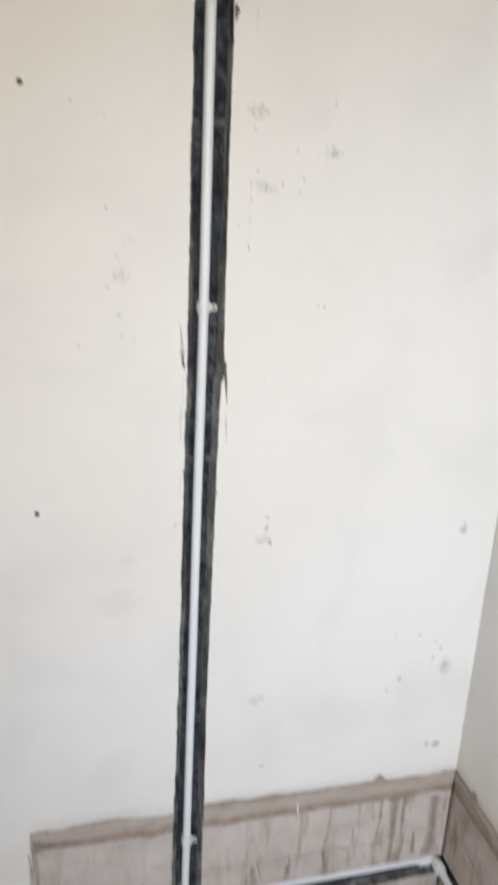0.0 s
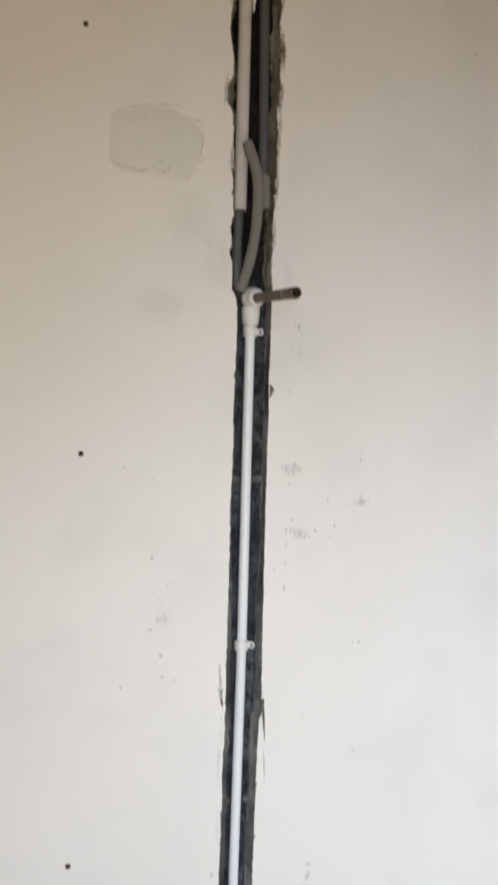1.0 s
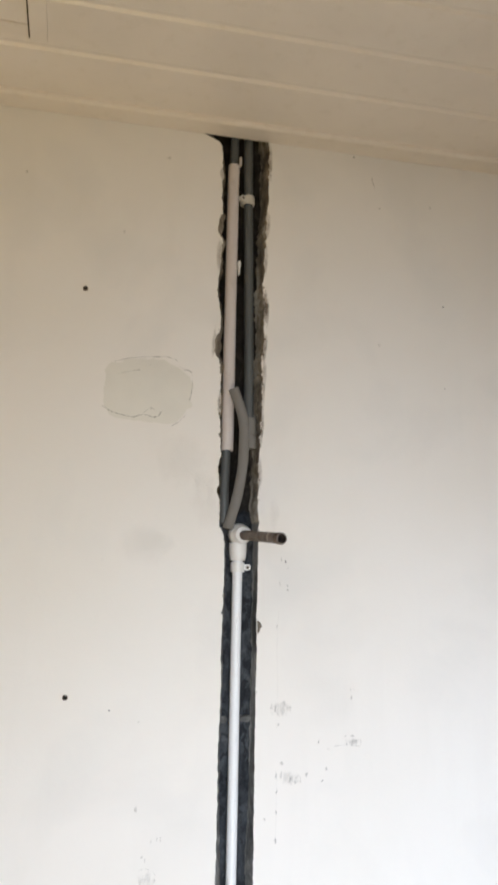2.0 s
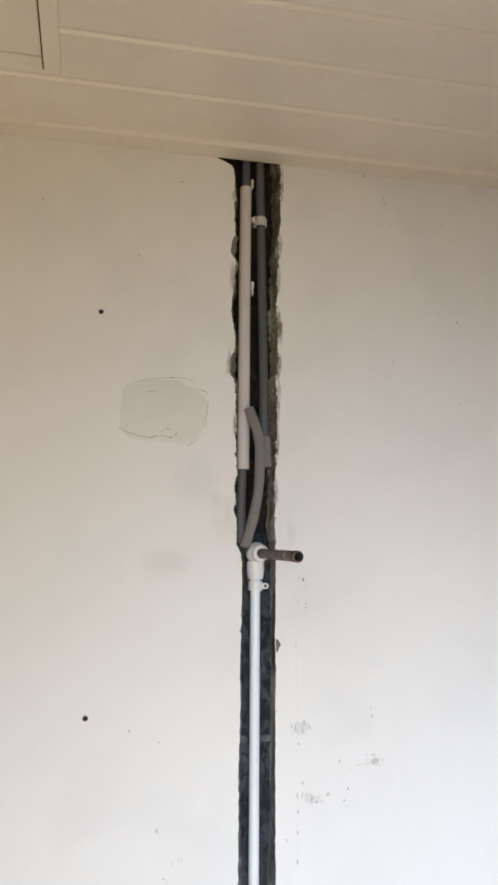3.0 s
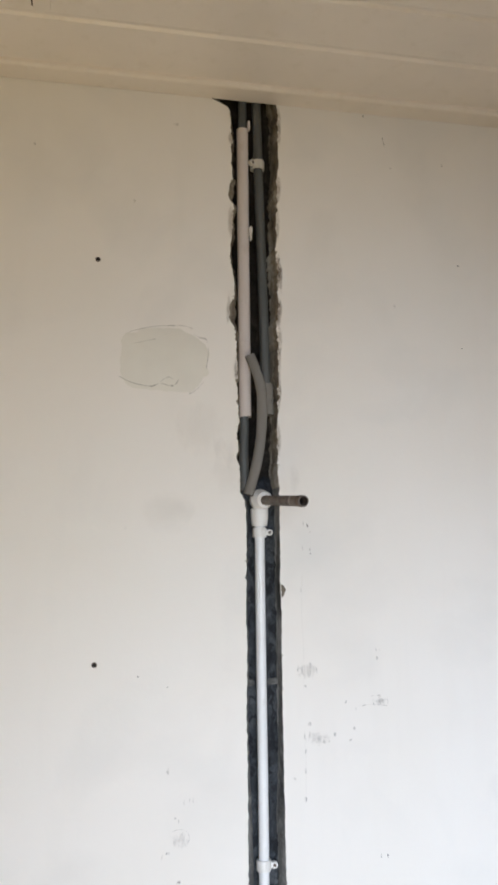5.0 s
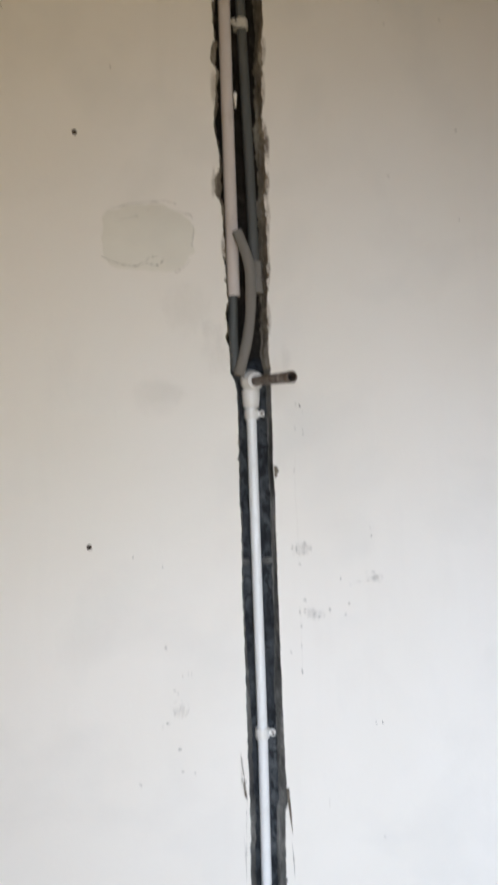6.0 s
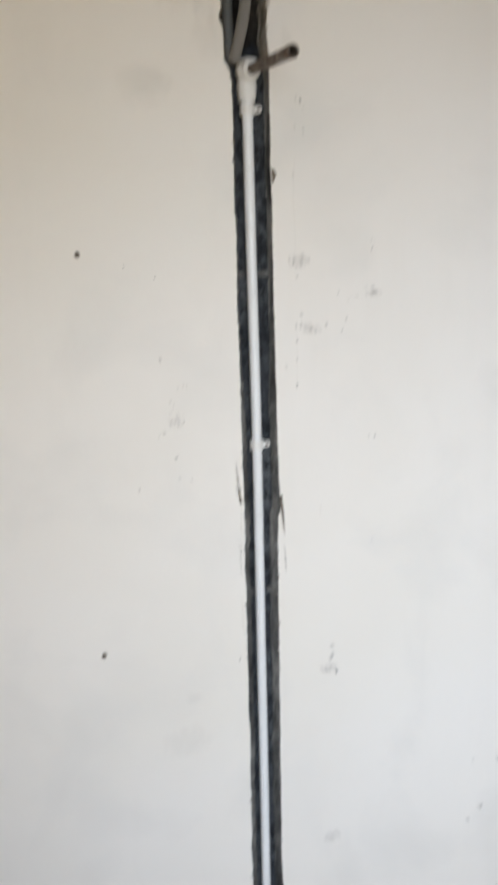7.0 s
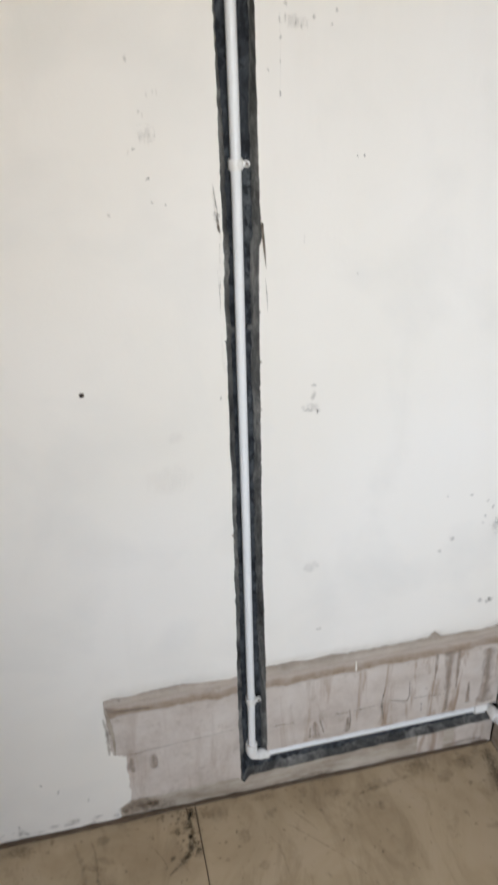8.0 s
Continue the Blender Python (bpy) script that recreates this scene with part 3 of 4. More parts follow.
def build_clip(ear=1, shade=FITTING):
    """A saddle clip round a pipe at the origin, pipe along z, with a screw ear at its side and a saddle behind."""
    clip = new("pipe_clip")
    bm = bmesh.new()
    half, n = 0.0075, 40
    rings = []
    for r, zz in ((R + 0.0003, -half), (R + 0.0026, -half), (R + 0.0031, -half + 0.0012), (R + 0.0031, half - 0.0012), (R + 0.0026, half), (R + 0.0003, half)):
        rings.append([bm.verts.new((r * math.cos(2 * math.pi * k / n), r * math.sin(2 * math.pi * k / n), zz)) for k in range(n)])
    for one, two in zip(rings, rings[1:] + rings[:1]):
        for k in range(n):
            bm.faces.new((one[k], one[(k + 1) % n], two[(k + 1) % n], two[k]))
    part("band", bm, shade, clip)
    bm = bmesh.new()
    box(bm, R * ear if ear > 0 else -R - 0.009, R + 0.009 if ear > 0 else -R, -0.004, 0.002, -0.0042, 0.0042, 0.0012)
    lug = part("ear", bm, shade, clip, smooth=False)
    c = ear * (R + 0.0075)
    for name, r0, y0, m in (("ear_ring", 0.0048, -0.0052, shade), ("screw", 0.0026, -0.0058, STEEL)):
        bm = bmesh.new()
        sweep(bm, [(c, 0.002, 0), (c, y0 + 0.0006, 0), (c, y0, 0)], [r0, r0, r0 * 0.8], 18)
        part(name, bm, m, lug)
    bm = bmesh.new()
    box(bm, -0.006, 0.006, R + 0.001, 0.014, -0.006, 0.006, 0.001)
    part("saddle", bm, shade, clip, smooth=False)
    return clip


first = tagged(build_clip(), "white plastic saddle clip holding the water pipe", "pipe clip", "clips on the water pipe")
first.matrix_world = pose(pipe_x(1.7765), PY, 1.7765)
for z in (1.2965, 0.2645):
    copy_thing(first, pose(pipe_x(z), PY, z))
upper = tagged(build_clip(-1, GRIMY), "grimy white plastic clip holding a grey conduit", "pipe clip")
upper.matrix_world = pose(0.0090, 0.0095, 2.3860, 0, 0, 30)


def build_conduits():
    c = tagged(new("conduit"), "grey conduit with a pale plastic sleeve in the chase", "conduit")
    tube("inner_conduit", curve_through([(-0.0160, 0.010, 2.52), (-0.0166, 0.010, 2.44), (-0.0180, 0.009, 2.2), (-0.0195, 0.009, 1.96), (-0.0215, 0.006, 1.90), (-0.0205, 0.004, 1.842)], 6), 0.0072, DARKPIPE, c)
    tube("sleeve", curve_through([(-0.0172, 0.007, 2.446), (-0.0182, 0.006, 2.2), (-0.0185, 0.005, 1.957)], 10), 0.0097, SLEEVE, c, "pale pinkish plastic sleeve", hollow=0.0016)
    bm = bmesh.new()
    box(bm, -0.0085, -0.0035, -0.001, 0.012, 2.262, 2.274, 0.001)
    box(bm, -0.0075, -0.0050, -0.003, 0.006, 2.250, 2.263, 0.0008)
    part("tie", bm, FITTING, c, "torn white plastic tie", smooth=False)
    bm = bmesh.new()
    box(bm, -0.0088, -0.0045, 0.001, 0.010, 2.446, 2.462, 0.001)
    part("tie", bm, SLEEVE, c, smooth=False)
    d = tagged(new("conduit"), "dark grey conduit in the ragged chase", "conduit")
    tube("tube", curve_through([(0.0074, 0.010, 2.52), (0.0092, 0.010, 2.40), (0.0116, 0.010, 2.28), (0.0152, 0.010, 2.10), (0.0160, 0.009, 1.99), (0.0175, 0.009, 1.962)], 8), 0.0077, DARKPIPE, d)
    lathe("coupling", (0.0165, 0.008, 2.012), (0.0178, 0.008, 1.962), [(0, 0.0098), (0.05, 0.0108), (0.5, 0.0108), (0.52, 0.0098), (0.6, 0.0098), (0.62, 0.0106), (0.97, 0.0106), (1, 0.0098)], HOSE, d, "grey plastic coupling")
    h = tagged(new("hose"), "bent grey foam hose end hanging over the conduits", "hose")
    tube("hose_body", curve_through([(-0.0135, -0.012, 2.053), (-0.0085, -0.013, 2.040), (-0.0005, -0.013, 2.018), (0.0040, -0.013, 1.998), (0.0050, -0.012, 1.975), (0.0035, -0.010, 1.930), (-0.0035, -0.009, 1.885), (-0.0140, -0.009, 1.846), (-0.0180, -0.009, 1.834)], 8), 0.0080, HOSE, h, hollow=0.002, wobble=0.06)


build_conduits()


# ---- small marks on the wall ----
def build_plug(x, z):
    plug = tagged(new("screw_hole"), "small dark screw hole with a brown plug", "screw hole", "screw holes in the wall")
    plug.location = (x, 0, z)
    bm = bmesh.new()
    n, rings = 18, []
    for r, y in ((0.0042, 0.002), (0.0040, -0.0008), (0.0030, -0.0012), (0.0026, 0.002)):
        rings.append([bm.verts.new((r * math.cos(2 * math.pi * k / n) * (1 + 0.15 * rag(k, z, 1.3)), y, r * math.sin(2 * math.pi * k / n))) for k in range(n)])
    for one, two in zip(rings, rings[1:]):
        for k in range(n):
            bm.faces.new((one[k], one[(k + 1) % n], two[(k + 1) % n], two[k]))
    part("rim", bm, BROWN, plug)
    # black disc for the shade of a hole that isn't cut
    bm = bmesh.new()
    bmesh.ops.create_circle(bm, cap_ends=True, segments=18, radius=0.0029, matrix=Matrix.Translation((0, -0.0009, 0)) @ Matrix.Rotation(radians(90), 4, "X"))
    part("hole", bm, HOLE_SHADE, plug, "black disc drawn as the shade inside the hole", smooth=False)
    return plug


for x, z in ((-0.2502, 2.201), (-0.2457, 1.5875), (-0.2529, 0.9775)):
    build_plug(x, z)


def film(name, m, w, h, material, parent):
    """A thin film of grime, densest in its middle, lying in the plane y = 0 of m."""
    n, verts, faces, rim = 8, [], [], []
    for b in range(n + 1):
        for a in range(n + 1):
            u, v = 2 * a / n - 1, 2 * b / n - 1
            verts.append(m @ Vector((u * w / 2, 0, v * h / 2)))
            rim.append(min(1.0, u * u + v * v) ** 1.3 * 0.55)
    for b in range(n):
        for a in range(n):
            k = b * (n + 1) + a
            faces.append((k, k + 1, k + n + 2, k + n + 1))
    ob = mesh_object(name, verts, faces, [material])
    ob.data.attributes.new("rim", "FLOAT", "POINT").data.foreach_set("value", rim)
    ob.parent = parent
    return ob


def scuff(x, z, w, h, material, turn=0.0, lift=0.0022):
    return film("scuff_mark", Matrix.Translation((x, -lift, z)) @ Matrix.Rotation(radians(turn), 4, "Y"), w, h, material, wall_north)


def ribbon(name, points, widths, material, parent, up=(0, -1, 0)):
    """A thin torn strip along a line, as wide as told at each point."""
    pts = [Vector(p) for p in curve_through(points, 6)]
    wid = np.interp(np.linspace(0, 1, len(pts)), np.linspace(0, 1, len(widths)), widths)
    verts, faces, rim = [], [], []
    for n, p in enumerate(pts):
        along = (pts[min(n + 1, len(pts) - 1)] - pts[max(n - 1, 0)]).normalized()
        side = along.cross(Vector(up)).normalized()
        for s in (-1, 0, 1):
            verts.append(p + side * s * wid[n] * 0.5 * (1 + 0.5 * noise.noise(p * 300)))
            rim.append(0.3 * abs(s))
    for n in range(len(pts) - 1):
        for s in (0, 1):
            k = 3 * n + s
            faces.append((k, k + 1, k + 4, k + 3))
    ob = mesh_object(name, verts, faces, [material])
    ob.data.attributes.new("rim", "FLOAT", "POINT").data.foreach_set("value", rim)
    ob.parent = parent
    return ob


# dark specks and rubs: place, size and lean
for x, z, w, h, turn in (
    (0.0765, 1.7859, 0.008, 0.014, -20), (0.0798, 1.7762, 0.004, 0.007, 0), (0.0798, 1.7500, 0.005, 0.008, 0), (0.0800, 1.7440, 0.004, 0.006, 0),
    (0.1298, 1.5199, 0.004, 0.011, 20), (0.1357, 1.4651, 0.006, 0.011, 40), (0.0940, 1.4642, 0.006, 0.013, -10), (0.0655, 1.4519, 0.004, 0.012, 8),
    (0.0646, 1.4248, 0.004, 0.012, -8), (0.0642, 1.3848, 0.007, 0.014, 10), (-0.1400, 1.3264, 0.010, 0.009, -30), (-0.1236, 1.2869, 0.013, 0.009, 0),
    (0.1770, 1.2990, 0.005, 0.014, -6), (0.1880, 1.2980, 0.005, 0.013, -14), (0.1840, 1.1260, 0.006, 0.007, 0), (0.1230, 0.9010, 0.018, 0.016, 20),
    (-0.1828, 1.5697, 0.004, 0.004, 0),
):
    scuff(x, z, w, h, SCUFF, turn)
# fine strokes, most of them in groups where something rubbed along the wall
for x, z, w, h, turn in (
    (0.0695, 1.7895, 0.004, 0.020, 0), (0.0674, 1.7538, 0.005, 0.018, -6), (0.0635, 1.6882, 0.005, 0.020, 0), (0.0624, 1.5710, 0.006, 0.026, 0),
    (0.0560, 1.5720, 0.006, 0.016, 0), (0.0758, 1.5747, 0.010, 0.024, 0), (0.0852, 1.5675, 0.006, 0.018, 0), (0.0669, 1.5457, 0.008, 0.007, 30),
    (0.1807, 1.5949, 0.005, 0.014, 0), (0.1862, 1.5947, 0.005, 0.015, 0), (0.1724, 1.5279, 0.010, 0.007, 0), (0.1832, 1.5273, 0.012, 0.007, 0),
    (0.1455, 1.5098, 0.006, 0.010, -25), (0.1426, 1.4814, 0.008, 0.009, 0), (0.0645, 1.4750, 0.005, 0.020, 0), (0.0724, 1.4746, 0.005, 0.018, 0),
    (0.0862, 1.4680, 0.005, 0.016, 0), (0.1020, 1.4670, 0.005, 0.018, 0),
):
    scuff(x, z, w, h, FAINT, turn)
for x, z, w, h, turn in (
    (0.1112, 1.4748, 0.008, 0.012, 0), (0.0730, 1.4911, 0.014, 0.010, 20), (0.0487, 1.4144, 0.006, 0.014, -30), (-0.1393, 1.4357, 0.009, 0.016, 0),
    (-0.1162, 1.3921, 0.004, 0.017, 0), (-0.1079, 1.3947, 0.004, 0.020, 0), (-0.1030, 1.3943, 0.003, 0.016, 0), (-0.1288, 1.3725, 0.007, 0.006, 0),
    (-0.1240, 1.3666, 0.004, 0.012, 0), (-0.1474, 1.3215, 0.004, 0.016, 20), (-0.1200, 1.2549, 0.010, 0.010, 0), (-0.1022, 1.2501, 0.006, 0.006, 0),
    (-0.1827, 1.2423, 0.012, 0.013, 0), (0.1050, 0.9050, 0.030, 0.010, 0), (0.1150, 0.9300, 0.016, 0.030, 25), (0.1821, 1.5830, 0.006, 0.012, 0),
    (0.0985, 1.1850, 0.004, 0.034, 2), (0.1150, 0.9480, 0.020, 0.010, 0),
):
    scuff(x, z, w, h, FAINT, turn)
# runs of dirty water under the outlet, and the ring left by a cup of filler
L = -0.0022
TRACE = scuff_material("dust_trace", (0.35, 0.34, 0.32), 0.2, 0.6, 0.085, 110)
ribbon("run_mark", [(0.0665, L, 1.715), (0.0640, L, 1.66), (0.0655, L, 1.60), (0.0645, L, 1.54)], (0.0015, 0.004, 0.003, 0.001), TRACE, wall_north)
ribbon("run_mark", [(0.0650, L, 1.48), (0.0652, L, 1.43), (0.0645, L, 1.385)], (0.002, 0.003, 0.002), TRACE, wall_north)
ribbon("ring_mark", [(-0.137, L, 1.352), (-0.124, L, 1.357), (-0.111, L, 1.352), (-0.109, L, 1.341), (-0.116, L, 1.331)], (0.001, 0.002, 0.0015, 0.003, 0.001), FAINT, wall_north)
ribbon("smear_mark", [(0.150, L, 1.513), (0.172, L, 1.515), (0.196, L, 1.512)], (0.003, 0.006, 0.002), FAINT, wall_north)
for x, z, w, h in (
    (0.375, 0.691, 0.0107, 0.0107), (0.422, 0.687, 0.0190, 0.0109), (0.457, 0.668, 0.0166, 0.0138), (0.469, 0.654, 0.0125, 0.0167),
    (0.455, 0.635, 0.0126, 0.0140), (0.452, 0.619, 0.0168, 0.0112), (0.468, 0.429, 0.0242, 0.0181), (0.491, 0.428, 0.0304, 0.0213),
    (-0.439, 0.154, 0.0109, 0.0141), (-0.266, 0.342, 0.0114, 0.0129), (0.477, 0.900, 0.0184, 0.0184), (0.486, 0.424, 0.0278, 0.0216),
    (-0.183, 1.569, 0.0042, 0.0052), (-0.140, 1.553, 0.0052, 0.0042), (0.194, 2.488, 0.0106, 0.0080), (0.239, 2.397, 0.0078, 0.0052),
    (0.334, 2.410, 0.0107, 0.0067), (0.354, 2.228, 0.0102, 0.0064), (0.353, 2.082, 0.0075, 0.0075), (-0.203, 1.783, 0.0054, 0.0065),
    (-0.038, 0.945, 0.0068, 0.0158), (-0.497, 0.046, 0.0148, 0.0164),
):
    scuff(x, z, w, h, SCUFF, 25 * rag(x, z, 91))
# faint grey smears
for x, z, w, h in (
    (0.071, 1.568, 0.0520, 0.0320), (0.184, 1.519, 0.0500, 0.0180), (0.085, 1.470, 0.0600, 0.0280), (-0.122, 1.342, 0.0400, 0.0350),
    (-0.033, 1.254, 0.0089, 0.0488), (-0.031, 1.229, 0.0178, 0.0268), (0.110, 0.908, 0.0600, 0.0280), (0.483, 0.607, 0.0512, 0.0711),
    (0.368, 0.569, 0.0168, 0.0168), (0.391, 0.594, 0.0251, 0.0195), (0.130, 0.430, 0.0226, 0.0169), (0.113, 0.582, 0.0528, 0.0396),
    (0.479, 0.903, 0.0341, 0.0525), (0.481, 0.616, 0.0230, 0.0518),
):
    scuff(x, z, w, h, RUB if w > 0.036 and h > 0.026 else FAINT, 8 * rag(x, z, 91))
for x, z, w, h in (
    (-0.351, 2.384, 0.0098, 0.0122), (-0.195, 2.301, 0.0071, 0.0142), (-0.128, 2.440, 0.0174, 0.0100), (0.236, 2.150, 0.0097, 0.0122),
    (-0.143, 1.806, 0.0973, 0.0757), (-0.093, 1.936, 0.0988, 0.0988), (-0.048, 1.867, 0.0658, 0.0768), (-0.116, 0.885, 0.0411, 0.0274),
    (-0.132, 0.808, 0.1056, 0.0704),
):
    scuff(x, z, w, h, SMUDGE if w > 0.036 and h > 0.026 else FAINT, 8 * rag(x, z, 91))
for x, z, w, h, turn in ((-0.409, 0.127, 0.007, 0.04, 24), (-0.355, 0.084, 0.008, 0.03, 22), (0.228, 2.445, 0.005, 0.04, -14)):
    scuff(x, z, w, h, SCUFF, turn)

# splinters of torn paint beside the chase, and the hairline cut at its other side
L = -0.0022
ribbon("torn_paint", [(0.0350, L, 1.215), (0.0372, L, 1.185), (0.0400, L, 1.148)], (0.004, 0.0042, 0.0006), CHIP, wall_north)
ribbon("torn_paint", [(0.0385, L, 1.132), (0.0402, L, 1.108), (0.0408, L, 1.082)], (0.0008, 0.0045, 0.0012), SCRATCH, wall_north)
ribbon("torn_paint", [(-0.0290, L, 1.222), (-0.0275, L, 1.21), (-0.0268, L, 1.195)], (0.001, 0.005, 0.002), FAINT, wall_north)
ribbon("torn_paint", [(-0.0350, L, 1.262), (-0.0340, L, 1.245), (-0.0335, L, 1.232)], (0.001, 0.0035, 0.001), FAINT, wall_north)
ribbon("scratch", [(-0.0285, L, 1.19), (-0.0305, L, 1.13), (-0.0320, L, 1.085)], (0.0012, 0.001, 0.0006), SCRATCH, wall_north)


def build_patch():
    """A dab of filler, a little proud of the wall, feathered out along its upper side."""
    cx, cz, n = -0.148, 2.044, 72
    verts, faces = [], []
    for ring, (share, y) in enumerate(((1.0, 0.0010), (0.9, -0.0002), (0.74, -0.0012), (0.2, -0.0015))):
        for k in range(n):
            a = 2 * math.pi * k / n
            r = 1 + 0.16 * noise.noise(Vector((math.cos(a) * 2, math.sin(a) * 2, 3.1))) + 0.07 * noise.noise(Vector((math.cos(a) * 7, math.sin(a) * 7, 1.7)))
            sq = 1 / max(abs(math.cos(a)) ** 3 + abs(math.sin(a)) ** 3, 0.3) ** (1 / 3)
            verts.append((cx + 0.073 * r * sq * math.cos(a) * share, y + 0.0004 * noise.noise(Vector((k, ring, 2.0))), cz + 0.053 * r * sq * math.sin(a) * share))
    for ring in range(3):
        for k in range(n):
            faces.append((ring * n + k, ring * n + (k + 1) % n, (ring + 1) * n + (k + 1) % n, (ring + 1) * n + k))
    faces.append(tuple(3 * n + k for k in range(n)))
    ob = mesh_object("filler_patch", verts, faces, [FILLER], smooth=True)
    ob.parent = wall_north
    ob["label"] = "thin greenish dab of wall filler"


build_patch()
L = -0.0036
# cracked outline of the filler
for line, wide in (
    ([(-0.216, L, 2.0145), (-0.200, L, 2.0063), (-0.183, L, 2.002), (-0.166, L, 2.0004), (-0.153, L, 2.005), (-0.133, L, 2.0019), (-0.124, L, 2.012)], (0.0012, 0.0036, 0.002, 0.0032, 0.0016, 0.003, 0.0016)),
    ([(-0.153, L, 2.008), (-0.142, L, 2.0156), (-0.133, L, 2.013)], (0.0006, 0.0022, 0.001)),
    ([(-0.109, L, 1.9894), (-0.097, L, 1.997), (-0.0855, L, 2.010)], (0.001, 0.0032, 0.0012)),
    ([(-0.1995, L, 2.0862), (-0.1645, L, 2.0953), (-0.120, L, 2.0992), (-0.1032, L, 2.095)], (0.0012, 0.0026, 0.0024, 0.002)),
    ([(-0.100, L, 2.086), (-0.092, L, 2.081), (-0.0819, L, 2.0791), (-0.0785, L, 2.072)], (0.0012, 0.003, 0.0024, 0.001)),
    ([(-0.0775, L, 2.066), (-0.079, L, 2.045), (-0.0815, L, 2.032)], (0.0008, 0.0016, 0.0022)),
    ([(-0.196, L, 2.066), (-0.175, L, 2.0725), (-0.160, L, 2.0757)], (0.0008, 0.0014, 0.0028)),
):
    ribbon("scratch", line, wide, SCRATCH, wall_north)
scuff(-0.144, 2.0848, 0.005, 0.004, SCUFF, 0, 0.0036)
# grey rub between the filler and the outlet
GREYRUB = scuff_material("grey_rub", (0.36, 0.35, 0.32), 0.1, 0.6, 0.085, 70)
for x, z, w, h, turn in ((-0.130, 1.812, 0.090, 0.040, 12), (-0.045, 1.895, 0.016, 0.060, 5), (-0.060, 1.905, 0.030, 0.040, 0), (0.058, 1.86, 0.02, 0.06, 0)):
    scuff(x, z, w, h, GREYRUB, turn)

# dirt along the foot of the wall and on the tiles
DIRT = scuff_material("brown_dirt", (0.07, 0.052, 0.038), 0.37, 0.24, 0.6)
EARTH = scuff_material("trodden_dirt", (0.15, 0.11, 0.07), 0.30, 0.4, 0.38, 75)
GRIME = scuff_material("dark_grime", (0.055, 0.043, 0.033), 0.32, 0.26, 0.62, 130)


def floor_film(x, y, w, h, material, turn=0.0):
    return film("dirt_mark", Matrix.Translation((x, y, 0.0012)) @ Matrix.Rotation(radians(turn), 4, "Z") @ Matrix.Rotation(radians(90), 4, "X"), w, h, material, floor_tiles)


floor_tiles = bpy.data.objects["floor"]
foot = [(x, -0.0008 - 0.002 * abs(rag(x, 50, 20)), 0.0035 + 0.002 * rag(x, 51, 15)) for x in np.linspace(-0.75, XC - 0.01, 60)]
bm = bmesh.new()
sweep(bm, foot, [0.0030 + 0.0034 * abs(rag(p[0], 52, 28)) + 0.002 * ease(-p[0], 0.15, 0.3) for p in foot], 8)
part("dirt_line", bm, plain("packed_dirt", (0.12, 0.085, 0.058)), floor_tiles, "dark dirt packed along the wall")
rnd = random.Random(5)
for _ in range(85):
    x = rnd.gauss(-0.168, 0.02)
    floor_film(x, -abs(rnd.gauss(0.04, 0.045)) - 0.006, rnd.uniform(0.004, 0.018), rnd.uniform(0.004, 0.014), DIRT, rnd.uniform(0, 90))
for _ in range(16):
    floor_film(rnd.gauss(-0.168, 0.016), -abs(rnd.gauss(0.04, 0.04)) - 0.01, rnd.uniform(0.014, 0.04), rnd.uniform(0.012, 0.03), GRIME, rnd.uniform(0, 90))
for _ in range(60):
    floor_film(rnd.uniform(-0.6, 0.5), -abs(rnd.gauss(0, 0.10)) - 0.004, rnd.uniform(0.004, 0.016), rnd.uniform(0.003, 0.012), DIRT, rnd.uniform(0, 180))
for _ in range(26):
    floor_film(rnd.uniform(-0.65, 0.5), -abs(rnd.gauss(0, 0.09)) - 0.01, rnd.uniform(0.03, 0.12), rnd.uniform(0.02, 0.06), EARTH, rnd.uniform(-40, 40))
F = 0.0014
for line, wide, stuff in (
    ([(0.0387, -0.0917, F), (0.0869, -0.1418, F), (0.1321, -0.193, F), (0.163, -0.239, F)], (0.003, 0.007, 0.004, 0.003), DIRT),
    ([(0.060, -0.070, F), (0.080, -0.095, F), (0.0966, -0.1216, F)], (0.002, 0.009, 0.003), DIRT),
    ([(-0.160, -0.006, F), (-0.156, -0.05, F), (-0.161, -0.095, F), (-0.185, -0.125, F), (-0.214, -0.146, F)], (0.012, 0.018, 0.026, 0.020, 0.006), GRIME),
    ([(-0.242, -0.075, F), (-0.225, -0.105, F), (-0.215, -0.128, F)], (0.002, 0.006, 0.003), DIRT),
    ([(0.2066, -0.0614, F), (0.270, -0.050, F), (0.341, -0.0441, F)], (0.010, 0.026, 0.006), EARTH),
    ([(-0.003, -0.110, F), (0.012, -0.145, F), (0.014, -0.200, F)], (0.004, 0.012, 0.006), EARTH),
    ([(-0.395, -0.030, F), (-0.383, -0.083, F), (-0.375, -0.150, F)], (0.008, 0.020, 0.012), EARTH),
    ([(-0.362, -0.030, F), (-0.352, -0.080, F), (-0.350, -0.150, F)], (0.006, 0.016, 0.010), EARTH),
    ([(0.525, -0.020, F), (0.515, -0.080, F), (0.505, -0.150, F)], (0.040, 0.060, 0.030), GRIME),
):
    ribbon("dirt_streak", line, wide, stuff, floor_tiles, (0, 0, 1))
for x, y, w in ((0.0786, -0.0124, 0.014), (0.1394, -0.0191, 0.012), (0.4469, -0.0966, 0.016), (0.4167, -0.1861, 0.012), (0.2092, -0.1979, 0.018), (0.196, -0.185, 0.012), (-0.4396, -0.0182, 0.022), (0.140, -0.155, 0.014), (0.410, -0.165, 0.008)):
    floor_film(x, y, w, w * 0.7, DIRT, 300 * x)
